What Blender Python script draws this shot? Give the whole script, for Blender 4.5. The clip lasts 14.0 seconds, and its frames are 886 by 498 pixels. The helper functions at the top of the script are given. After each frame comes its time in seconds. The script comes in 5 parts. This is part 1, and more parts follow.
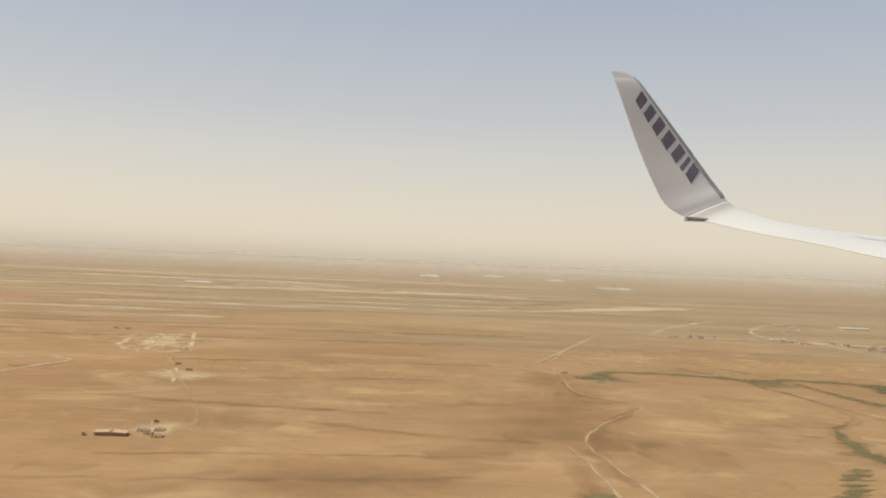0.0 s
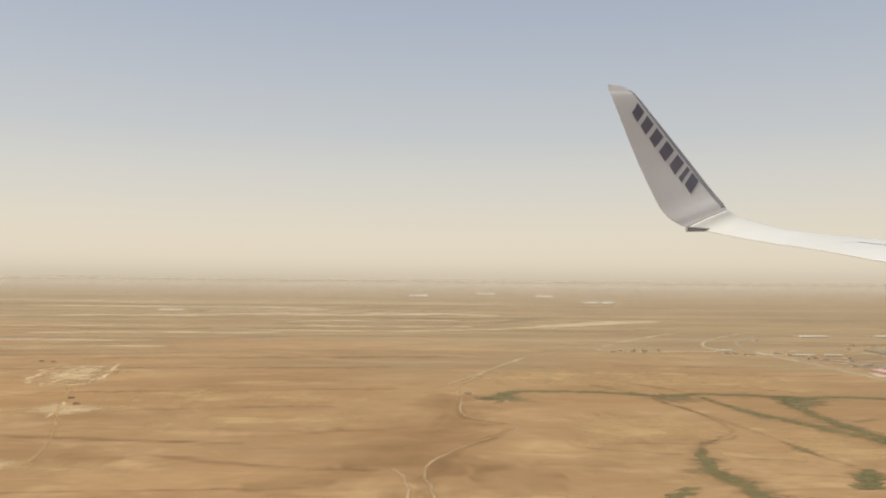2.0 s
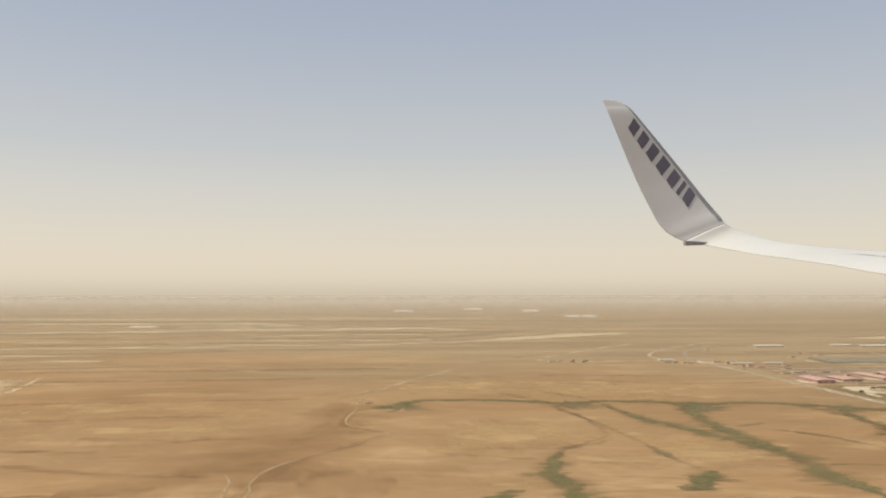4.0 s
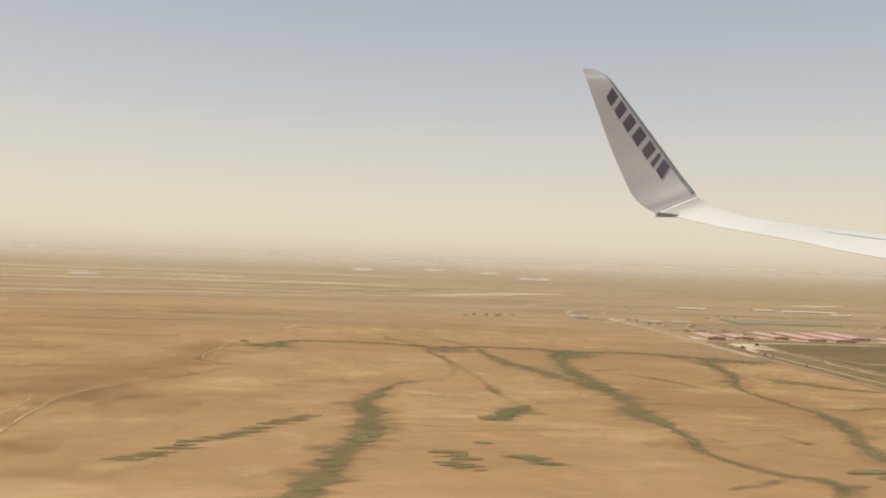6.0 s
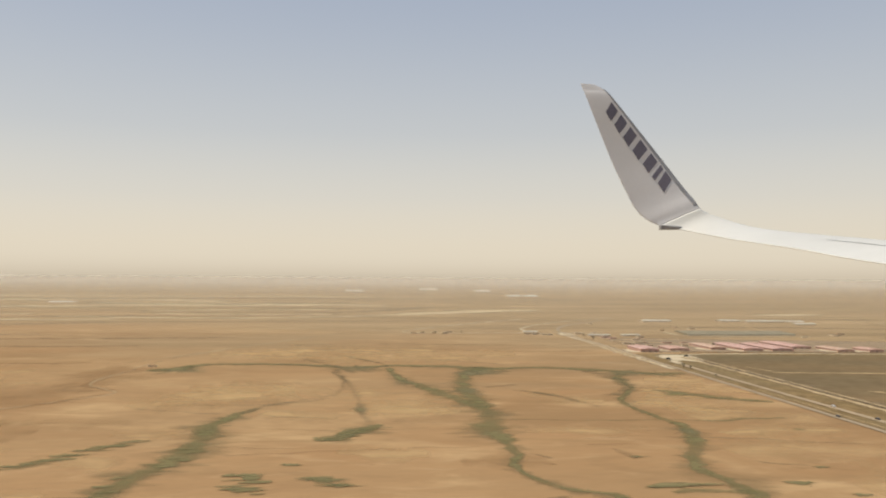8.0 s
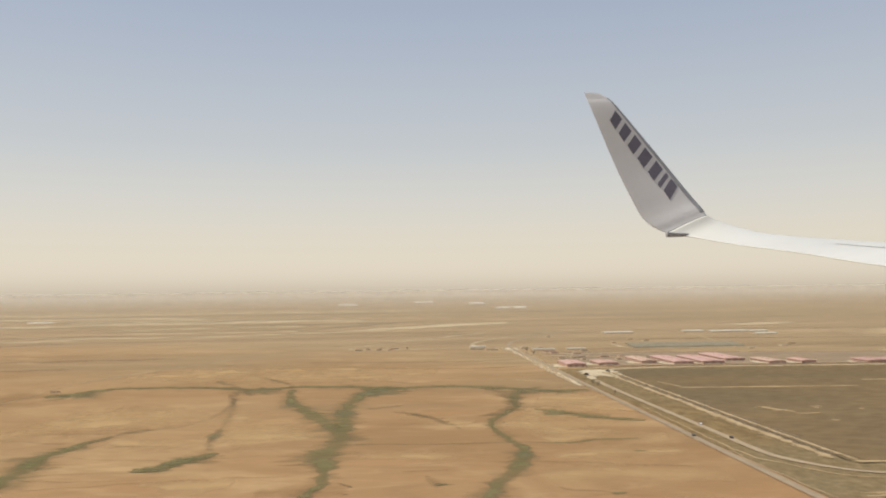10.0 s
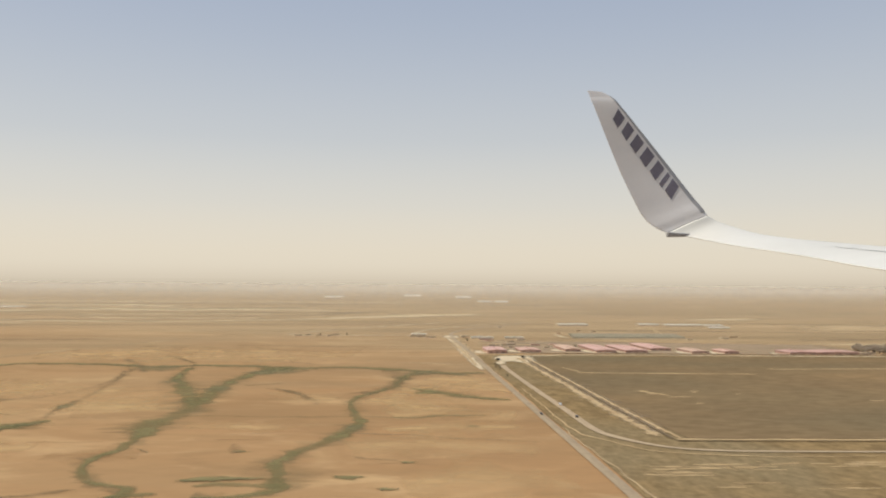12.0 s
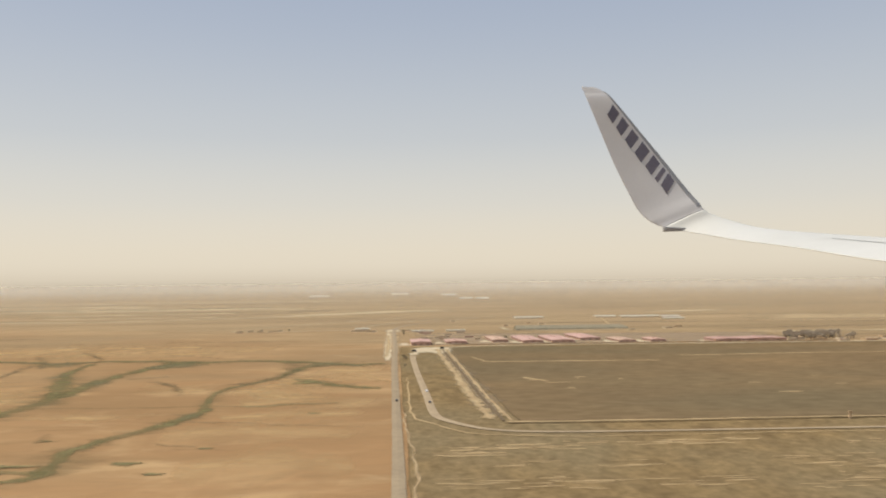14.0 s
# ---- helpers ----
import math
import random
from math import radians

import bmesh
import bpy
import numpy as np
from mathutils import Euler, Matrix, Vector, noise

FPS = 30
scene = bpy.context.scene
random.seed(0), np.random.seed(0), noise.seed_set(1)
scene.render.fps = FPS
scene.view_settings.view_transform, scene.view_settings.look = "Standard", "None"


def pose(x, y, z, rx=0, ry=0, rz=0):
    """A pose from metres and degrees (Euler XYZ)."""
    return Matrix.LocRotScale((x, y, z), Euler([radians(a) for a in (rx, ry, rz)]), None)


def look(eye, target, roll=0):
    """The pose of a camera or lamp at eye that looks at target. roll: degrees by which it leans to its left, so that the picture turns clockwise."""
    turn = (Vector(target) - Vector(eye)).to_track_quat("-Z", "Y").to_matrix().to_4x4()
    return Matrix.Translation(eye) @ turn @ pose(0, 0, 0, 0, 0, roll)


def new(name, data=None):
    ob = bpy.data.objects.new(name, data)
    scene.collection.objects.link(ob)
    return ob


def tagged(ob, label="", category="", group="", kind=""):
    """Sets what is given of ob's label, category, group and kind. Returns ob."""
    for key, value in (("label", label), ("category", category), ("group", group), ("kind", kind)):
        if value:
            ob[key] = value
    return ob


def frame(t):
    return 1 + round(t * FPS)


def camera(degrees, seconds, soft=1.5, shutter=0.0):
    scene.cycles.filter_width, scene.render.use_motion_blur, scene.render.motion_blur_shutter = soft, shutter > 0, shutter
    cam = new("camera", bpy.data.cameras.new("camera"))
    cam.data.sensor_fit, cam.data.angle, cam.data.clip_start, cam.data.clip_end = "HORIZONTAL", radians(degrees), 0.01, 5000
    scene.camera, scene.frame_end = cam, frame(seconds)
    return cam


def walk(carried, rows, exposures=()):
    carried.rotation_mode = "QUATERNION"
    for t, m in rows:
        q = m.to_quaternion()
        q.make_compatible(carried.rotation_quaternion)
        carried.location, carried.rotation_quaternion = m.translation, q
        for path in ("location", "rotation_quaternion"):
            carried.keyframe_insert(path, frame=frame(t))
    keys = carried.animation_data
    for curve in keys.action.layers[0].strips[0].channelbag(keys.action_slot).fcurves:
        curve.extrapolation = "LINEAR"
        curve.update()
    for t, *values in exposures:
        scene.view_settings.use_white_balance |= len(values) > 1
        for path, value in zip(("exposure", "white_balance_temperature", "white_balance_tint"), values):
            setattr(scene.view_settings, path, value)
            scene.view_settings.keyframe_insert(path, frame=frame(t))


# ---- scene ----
# The land is built at 1:20 (1 m here is 20 m), so that an aircraft's pace stays within the camera's limits and the
# still wing hardly drifts in its view.
# The aircraft wing stands still with it, far out over the plain, enlarged so that it keeps its bearing along the flight.
cam = camera(55.49, 14.0, soft=2.0, shutter=0.4)
scene.cycles.transparent_max_bounces = 40  # haze sheets and feathered ground cover lie behind one another
ROWS = [
    (0, (-0.133, -0.027, 7.038), (0.453, 9.955, 7.183), 2.47),
    (0.5, (1.561, -0.036, 7.095), (2.140, 9.945, 7.276), 2.09),
    (1, (3.264, -0.038, 7.184), (3.838, 9.943, 7.429), 1.59),
    (1.5, (4.983, -0.029, 7.315), (5.523, 9.952, 7.604), 0.78),
    (2, (6.708, -0.016, 7.447), (7.252, 9.962, 7.810), 0.58),
    (2.5, (8.429, -0.000, 7.548), (8.985, 9.973, 8.027), 0.05),
    (2.7, (9.113, 0.006, 7.576), (9.674, 9.977, 8.094), -0.12),
    (4.8, (15.624, 0.002, 6.277), (16.140, 9.973, 6.841), 0.24),
    (5, (16.229, -0.002, 6.141), (16.765, 9.974, 6.577), 0.83),
    (5.5, (17.745, -0.011, 5.816), (18.468, 9.962, 5.965), 2.09),
    (6, (19.298, 0.006, 5.668), (20.164, 9.967, 5.799), 1.97),
    (6.5, (20.880, 0.041, 5.688), (21.726, 10.000, 6.031), 0.94),
    (7, (22.450, 0.073, 5.746), (23.272, 10.029, 6.197), 0.17),
    (7.5, (23.994, 0.082, 5.742), (24.837, 10.040, 6.117), 0.22),
    (8, (25.531, 0.073, 5.688), (26.331, 10.035, 6.043), 0.37),
    (8.2, (26.150, 0.068, 5.670), (26.939, 10.029, 6.074), -0.57),
    (10.3, (33.219, -0.036, 6.143), (33.898, 9.927, 6.677), -0.88),
    (10.5, (33.850, -0.041, 6.069), (34.530, 9.920, 6.633), -1.12),
    (11, (35.416, -0.052, 5.848), (36.115, 9.908, 6.407), -0.89),
    (11.5, (36.945, -0.066, 5.548), (37.633, 9.897, 6.076), -0.37),
    (12, (38.432, -0.077, 5.210), (39.124, 9.889, 5.651), 0.40),
    (12.5, (39.895, -0.076, 4.924), (40.590, 9.892, 5.320), 0.73),
    (13, (41.366, -0.057, 4.755), (42.060, 9.911, 5.140), 0.49),
    (13.5, (42.853, -0.026, 4.688), (43.553, 9.941, 5.118), -0.11),
    (14, (44.351, 0.011, 4.661), (45.066, 9.976, 5.087), -0.65),
]
# the filming camera's white balance drifts a little: warmer near 6 s, cooler near 11 s
TINTS = [(0.0, 0.0, 6500, 10), (3.5, 0.0, 6500, 10), (6.0, 0.0, 6700, 10), (8.0, 0.0, 6500, 10), (11.0, 0.02, 6320, 10), (13.0, 0.04, 6440, 10), (14.0, 0.04, 6420, 10)]
walk(cam, [(t, look(eye, target, roll)) for t, eye, target, roll in ROWS], TINTS)

# ---- light: a high sun in dusty air, from behind the wing tip ----
SUN_EL, SUN_AZ = 56.0, -72.0  # degrees above the horizon; degrees from +y towards +x
world = bpy.data.worlds.new("dusty_sky")
scene.world = world
world.use_nodes = True
wn, wl = world.node_tree.nodes, world.node_tree.links
wn.clear()
sky = wn.new("ShaderNodeTexSky")
sky.sky_type, sky.sun_disc = "NISHITA", False
sky.sun_elevation, sky.sun_rotation = radians(SUN_EL), radians(SUN_AZ)
sky.dust_density, sky.air_density, sky.altitude = 6.0, 1.0, 300.0
geo = wn.new("ShaderNodeTexCoord")
sep = wn.new("ShaderNodeSeparateXYZ")
wl.new(geo.outputs["Generated"], sep.inputs[0])
ramp = wn.new("ShaderNodeValToRGB")  # dust thins out with height above the horizon
ramp.color_ramp.interpolation = "B_SPLINE"
stops = [(0.0, (0.685, 0.59, 0.448)), (0.005, (0.72, 0.62, 0.475)), (0.014, (0.80, 0.70, 0.545)), (0.026, (0.845, 0.75, 0.592)), (0.05, (0.845, 0.757, 0.605)), (0.095, (0.765, 0.725, 0.635)), (0.17, (0.61, 0.63, 0.63)),
         (0.31, (0.405, 0.465, 0.57)), (0.45, (0.34, 0.40, 0.52)), (1.0, (0.26, 0.33, 0.47))]
els = ramp.color_ramp.elements
els[0].position, els[1].position = 0.0, 1.0
for p, c in stops[1:-1]:
    els.new(p)
for e, (p, c) in zip(els, stops):
    e.position, e.color = p, (*c, 1)
wl.new(sep.outputs["Z"], ramp.inputs[0])
sky_gain = wn.new("ShaderNodeMixRGB")
sky_gain.blend_type = "MULTIPLY"
sky_gain.inputs[0].default_value = 1.0
sky_gain.inputs[2].default_value = (0.08, 0.08, 0.08, 1)
wl.new(sky.outputs[0], sky_gain.inputs[1])
dust = wn.new("ShaderNodeMixRGB")
dust.inputs[0].default_value = 0.88
wl.new(sky_gain.outputs[0], dust.inputs[1])
wl.new(ramp.outputs[0], dust.inputs[2])
bg = wn.new("ShaderNodeBackground")
bg.inputs[1].default_value = 1.0
wl.new(dust.outputs[0], bg.inputs[0])
wo = wn.new("ShaderNodeOutputWorld")
wl.new(bg.outputs[0], wo.inputs[0])

sun_data = bpy.data.lights.new("sun", "SUN")
sun_data.energy, sun_data.angle, sun_data.color = 3.2, radians(0.6), (1.0, 0.93, 0.82)
sun = new("sun", sun_data)
sa, se = radians(SUN_AZ), radians(SUN_EL)
sun_dir = Vector((math.sin(sa) * math.cos(se), math.cos(sa) * math.cos(se), math.sin(se)))
sun.rotation_mode = "QUATERNION"
sun.rotation_quaternion = sun_dir.to_track_quat("Z", "Y")


# ---- materials ----
# most land, leaf and building colours below have haze mixed in, more farther out
def material(name, base, second=None, scale=1.0, stretch=(1, 1, 1), rough=0.9, metal=0.0, fine=None, bump=0.0, edge=False, low=0.35, high=0.65,
             third=None, third_scale=0.2, solid=0.0, grain=0.22, spec=0.0, cover=1.0, torn=0.0, patchy=0.0):
    """A node material: two colours mixed by noise at real size, a finer grain, an optional third colour in large patches, relief;
    edge: the border breaks up into the soil, by the mesh's 'fade' attribute. solid: how far inwards the cover is closed."""
    m = bpy.data.materials.new(name)
    m.use_nodes = True
    n, l = m.node_tree.nodes, m.node_tree.links
    b = n["Principled BSDF"]
    b.inputs["Roughness"].default_value, b.inputs["Metallic"].default_value = rough, metal
    b.inputs["Specular IOR Level"].default_value = spec
    co = n.new("ShaderNodeNewGeometry")
    mp = n.new("ShaderNodeMapping")
    mp.inputs["Scale"].default_value = stretch
    l.new(co.outputs["Position"], mp.inputs[0])

    def noisy(sc, detail, lo, hi, rg=0.55):
        t = n.new("ShaderNodeTexNoise")
        t.inputs["Scale"].default_value, t.inputs["Detail"].default_value, t.inputs["Roughness"].default_value = sc, detail, rg
        l.new(mp.outputs[0], t.inputs["Vector"])
        r = n.new("ShaderNodeMapRange")
        r.inputs["From Min"].default_value, r.inputs["From Max"].default_value = lo, hi
        l.new(t.outputs[0], r.inputs[0])
        return t, r

    def mix(fac, a, c, mode="MIX"):
        x = n.new("ShaderNodeMixRGB")
        x.blend_type = mode
        for k, v in ((0, fac), (1, a), (2, c)):
            if isinstance(v, (tuple, float, int)):
                x.inputs[k].default_value = (*v, 1) if isinstance(v, tuple) else v
            else:
                l.new(v, x.inputs[k])
        return x.outputs[0]

    t1, r1 = noisy(scale, 6, low, high)
    col = mix(r1.outputs[0], base, second or tuple(0.8 * v for v in base))
    if third:
        t3, r3 = noisy(third_scale, 5, 0.42, 0.62)
        col = mix(r3.outputs[0], col, third)
    t2, r2 = noisy(fine or scale * 9, 5, 0.25, 0.75, 0.65)
    col = mix(grain, col, mix(r2.outputs[0], (0.35, 0.35, 0.35), (1.0, 1.0, 1.0)), "OVERLAY")
    l.new(col, b.inputs["Base Color"])
    if bump:
        bp = n.new("ShaderNodeBump")
        bp.inputs["Strength"].default_value, bp.inputs["Distance"].default_value = bump, 0.05
        l.new(t2.outputs[0], bp.inputs["Height"])
        l.new(bp.outputs[0], b.inputs["Normal"])
    if edge:
        at = n.new("ShaderNodeAttribute")
        at.attribute_name = "fade"
        tn, rn = noisy(fine or scale * 4, 5, 0.2 + torn, 0.8 - torn, 0.65)
        ad = n.new("ShaderNodeMath")
        ad.operation = "MULTIPLY_ADD"
        ad.inputs[1].default_value = 1.6 + solid
        l.new(at.outputs["Fac"], ad.inputs[0])
        sb = n.new("ShaderNodeMath")
        sb.operation = "MULTIPLY"
        sb.inputs[1].default_value = -0.8
        l.new(rn.outputs[0], sb.inputs[0])
        l.new(sb.outputs[0], ad.inputs[2])
        cl = n.new("ShaderNodeClamp")
        l.new(ad.outputs[0], cl.inputs[0])
        cv = n.new("ShaderNodeMath")
        cv.operation = "MULTIPLY"
        cv.inputs[1].default_value = cover
        l.new(cl.outputs[0], cv.inputs[0])
        pn, pr = noisy(0.35, 3, 0.38, 0.60)  # stretches where the growth thins out
        pr.inputs["To Min"].default_value = 1 - patchy
        pm = n.new("ShaderNodeMath")
        pm.operation = "MULTIPLY"
        l.new(cv.outputs[0], pm.inputs[0])
        l.new(pr.outputs[0], pm.inputs[1])
        l.new(pm.outputs[0], b.inputs["Alpha"])
    return m


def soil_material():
    """Bare plain: broad drifts of pale and brown soil, stretched sideways to suit the camera's view, wadi streaks,
    stones and grain.
    """
    m = bpy.data.materials.new("ochre_soil")
    m.use_nodes = True
    n, l = m.node_tree.nodes, m.node_tree.links
    b = n["Principled BSDF"]
    b.inputs["Roughness"].default_value, b.inputs["Specular IOR Level"].default_value = 1.0, 0.0
    co = n.new("ShaderNodeNewGeometry")

    def layer(scale, stretch, detail, lo, hi, warp=0.0, turn=0.0):
        mp = n.new("ShaderNodeMapping")
        mp.inputs["Scale"].default_value, mp.inputs["Rotation"].default_value = (stretch, 1, 1), (0, 0, turn)
        l.new(co.outputs["Position"], mp.inputs[0])
        t = n.new("ShaderNodeTexNoise")
        for k, v in (("Scale", scale), ("Detail", detail), ("Roughness", 0.58), ("Distortion", warp)):
            t.inputs[k].default_value = v
        l.new(mp.outputs[0], t.inputs["Vector"])
        r = n.new("ShaderNodeMapRange")
        r.interpolation_type = "SMOOTHSTEP"
        r.inputs["From Min"].default_value, r.inputs["From Max"].default_value = lo, hi
        l.new(t.outputs[0], r.inputs[0])
        return r.outputs[0]

    def mix(fac, a, c, share=1.0, mode="MIX"):
        x = n.new("ShaderNodeMixRGB")
        x.blend_type = mode
        f = n.new("ShaderNodeMath")
        f.operation = "MULTIPLY"
        f.inputs[1].default_value = share
        l.new(fac, f.inputs[0])
        l.new(f.outputs[0], x.inputs[0])
        for k, v in ((1, a), (2, c)):
            if isinstance(v, tuple):
                x.inputs[k].default_value = (*v, 1)
            else:
                l.new(v, x.inputs[k])
        return x.outputs[0]

    col = mix(layer(0.045, 0.6, 6, 0.36, 0.64, 0.7, 0.12), (0.384, 0.226, 0.106), (0.462, 0.288, 0.140))
    col = mix(layer(0.018, 0.6, 4, 0.44, 0.62, 0.3), col, (0.312, 0.198, 0.100), 0.75)
    col = mix(layer(0.033, 0.6, 5, 0.48, 0.66, 0.6, 0.3), col, (0.448, 0.298, 0.150), 0.7)
    col = mix(layer(0.085, 0.55, 5, 0.46, 0.68, 0.9, 0.1), col, (0.290, 0.176, 0.084), 0.6)
    col = mix(layer(0.17, 0.6, 6, 0.50, 0.72, 1.2, -0.2), col, (0.556, 0.372, 0.186), 0.75)
    col = mix(layer(0.42, 0.55, 6, 0.48, 0.70, 1.4, 0.4), col, (0.300, 0.186, 0.090), 0.42)
    col = mix(layer(0.75, 0.5, 5, 0.52, 0.72, 1.0, -0.3), col, (0.524, 0.350, 0.180), 0.4)
    col = mix(layer(0.9, 0.16, 4, 0.52, 0.72, 0.6, -0.04), col, (0.310, 0.196, 0.096), 0.22)
    col = mix(layer(3.2, 0.4, 4, 0.45, 0.75), col, (0.240, 0.164, 0.092), 0.18)
    # dry scrub covers the soil towards the far plain and the settlement; its colours hold more haze
    sp = n.new("ShaderNodeSeparateXYZ")
    l.new(co.outputs["Position"], sp.inputs[0])
    slope = n.new("ShaderNodeMath")
    slope.operation = "MULTIPLY_ADD"
    slope.inputs[1].default_value = 0.72
    l.new(sp.outputs["X"], slope.inputs[0])
    l.new(sp.outputs["Y"], slope.inputs[2])
    drift = n.new("ShaderNodeMath")
    drift.operation = "MULTIPLY_ADD"
    drift.inputs[1].default_value = 50.0
    l.new(layer(0.06, 0.35, 6, 0.3, 0.7, 0.8), drift.inputs[0])
    l.new(slope.outputs[0], drift.inputs[2])
    cov = n.new("ShaderNodeMapRange")
    cov.interpolation_type = "SMOOTHSTEP"
    cov.inputs["From Min"].default_value, cov.inputs["From Max"].default_value = 72.0, 160.0
    l.new(drift.outputs[0], cov.inputs[0])
    scrub = mix(layer(0.09, 0.16, 7, 0.40, 0.62, 0.5), (0.279, 0.203, 0.114), (0.379, 0.272, 0.148))
    scrub = mix(layer(0.02, 0.3, 5, 0.45, 0.62, 0.5), scrub, (0.321, 0.229, 0.125), 0.7)
    scrub = mix(layer(0.5, 0.12, 5, 0.5, 0.72, 0.5), scrub, (0.238, 0.186, 0.107), 0.6)
    scrub = mix(layer(0.07, 0.10, 7, 0.53, 0.66, 0.4, 0.06), scrub, (0.509, 0.371, 0.200), 0.6)
    scrub = mix(layer(0.33, 0.16, 6, 0.52, 0.66, 0.8, 0.03), scrub, (0.483, 0.351, 0.188), 0.5)
    scrub = mix(layer(0.16, 0.12, 6, 0.54, 0.66, 0.4, -0.05), scrub, (0.242, 0.193, 0.109), 0.6)
    col = mix(cov.outputs[0], col, scrub, 0.78)
    l.new(col, b.inputs["Base Color"])
    bp = n.new("ShaderNodeBump")  # low swells and gullies
    bp.inputs["Strength"].default_value, bp.inputs["Distance"].default_value = 0.3, 0.3
    l.new(layer(0.30, 0.40, 4, 0.25, 0.75, 0.8), bp.inputs["Height"])
    l.new(bp.outputs[0], b.inputs["Normal"])
    return m


SOIL = soil_material()
FIELD = material("olive_scrub_field", (0.168, 0.117, 0.063), (0.222, 0.149, 0.076), scale=0.14, stretch=(0.6, 1, 1), fine=1.6, grain=0.4, edge=True, solid=3.0,
                 third=(0.165, 0.124, 0.069), third_scale=0.05)
FALLOW = material("fallow_field", (0.165, 0.113, 0.055), (0.236, 0.163, 0.077), scale=0.8, stretch=(1.2, 0.8, 1), fine=2.6, grain=0.6, edge=True, solid=2.0,
                  third=(0.198, 0.147, 0.078), third_scale=0.12)
BAND = material("olive_crop_band", (0.288, 0.231, 0.149), (0.340, 0.264, 0.170), scale=0.12, stretch=(0.2, 1.5, 1), fine=0.35, edge=True, solid=-0.2, cover=0.42, patchy=0.7)
YARD = material("gravel_yard", (0.435, 0.325, 0.210), (0.338, 0.256, 0.166), scale=0.4, stretch=(0.5, 1, 1), fine=1.5, edge=True, solid=-0.2, cover=0.62)
PALE = material("pale_stubble", (0.670, 0.512, 0.298), (0.500, 0.376, 0.218), scale=0.10, stretch=(0.4, 1.5, 1), fine=0.5, edge=True, solid=0.7, cover=0.9, torn=0.1, patchy=0.45)
SAND = material("pale_sand", (0.610, 0.408, 0.198), (0.530, 0.346, 0.168), scale=0.4, stretch=(0.7, 1, 1), fine=0.42, edge=True, solid=-0.2, cover=0.7, torn=0.12, patchy=0.75)
SPOIL = material("dug_earth", (0.600, 0.442, 0.248), (0.450, 0.322, 0.174), scale=1.2, fine=1.8, edge=True, solid=0.1, cover=0.8, torn=0.18)
STREAK = material("turned_earth", (0.570, 0.410, 0.218), (0.470, 0.332, 0.172), scale=1.2, fine=2.0, edge=True, solid=0.65, cover=0.82, torn=0.1)
TRODDEN = material("trodden_earth", (0.740, 0.534, 0.292), (0.560, 0.400, 0.222), scale=0.5, stretch=(0.8, 1, 1), fine=0.9, edge=True, solid=0.2, cover=0.92, torn=0.08, patchy=0.4)
MUD = material("pale_mud_wall", (0.640, 0.462, 0.262), (0.560, 0.400, 0.222), scale=1.5, fine=6.0)
DARK_SOIL = material("darker_soil", (0.265, 0.170, 0.087), (0.310, 0.198, 0.098), scale=0.5, stretch=(0.5, 1, 1), fine=0.9, edge=True, solid=-0.4, cover=0.40, patchy=0.75)
DRIFT = material("browner_soil", (0.298, 0.180, 0.084), (0.340, 0.208, 0.098), scale=0.25, stretch=(0.7, 1, 1), fine=0.4, edge=True, solid=-0.4, cover=0.34, torn=0.05, patchy=0.7)
# browner soil that also carries the shade of slopes by the tracks
BROWN_SHADE = material("brown_soil_and_shade", (0.296, 0.178, 0.084), (0.340, 0.206, 0.098), scale=0.4, stretch=(0.7, 1, 1), fine=0.7, edge=True, solid=-0.2, cover=0.42, torn=0.05, patchy=0.5)
GREEN = material("green_scrub", (0.196, 0.176, 0.080), (0.250, 0.208, 0.098), scale=0.9, stretch=(0.3, 1.2, 1), fine=2.6, edge=True, solid=0.25, cover=0.73, torn=0.16, patchy=0.6)
FRINGE = material("bank_scrub", (0.225, 0.185, 0.096), (0.285, 0.212, 0.108), scale=0.9, stretch=(0.35, 1, 1), fine=1.5, edge=True, solid=-0.2, cover=0.5, torn=0.18, patchy=0.6)
TUFTED = material("tufted_scrub", (0.196, 0.174, 0.082), (0.250, 0.206, 0.100), scale=1.5, stretch=(0.3, 1.6, 1), fine=3.2, edge=True, solid=0.1, cover=0.88, torn=0.2, patchy=0.3)
THIN_GREEN = material("thin_scrub", (0.218, 0.192, 0.102), (0.262, 0.214, 0.113), scale=0.9, stretch=(0.4, 1, 1), fine=1.4, edge=True, solid=0.1, cover=0.66, torn=0.12, patchy=0.5)
GULLY = material("gully_bed", (0.222, 0.168, 0.092), (0.270, 0.190, 0.100), scale=0.9, stretch=(0.4, 1, 1), fine=2.2, edge=True, solid=-0.3, cover=0.48, torn=0.1, patchy=0.6)
LEAF = material("tuft_leaves", (0.166, 0.152, 0.082), (0.206, 0.179, 0.094), scale=2.0, fine=9.0)
TREE_LEAF = material("tree_leaves", (0.235, 0.198, 0.132), (0.268, 0.226, 0.150), scale=3.0, fine=12.0)
# grove leaf colour is paled for haze and against the crowns' own shade
HAZED_LEAF = material("hazed_leaves", (0.345, 0.282, 0.205), (0.390, 0.318, 0.232), scale=3.0, fine=12.0)
BARK = material("bark", (0.12, 0.085, 0.055), scale=6.0)
DUSTY = material("dusty_asphalt", (0.370, 0.282, 0.180), (0.425, 0.322, 0.202), scale=0.8, fine=6.0, rough=0.9)
ASPHALT = material("worn_asphalt", (0.310, 0.240, 0.156), (0.360, 0.278, 0.178), scale=0.8, fine=6.0, rough=0.8)
DIRT = material("dirt_track", (0.600, 0.436, 0.248), (0.470, 0.332, 0.182), scale=1.0, fine=1.4, edge=True, solid=0.4, cover=0.8, torn=0.12, patchy=0.5)
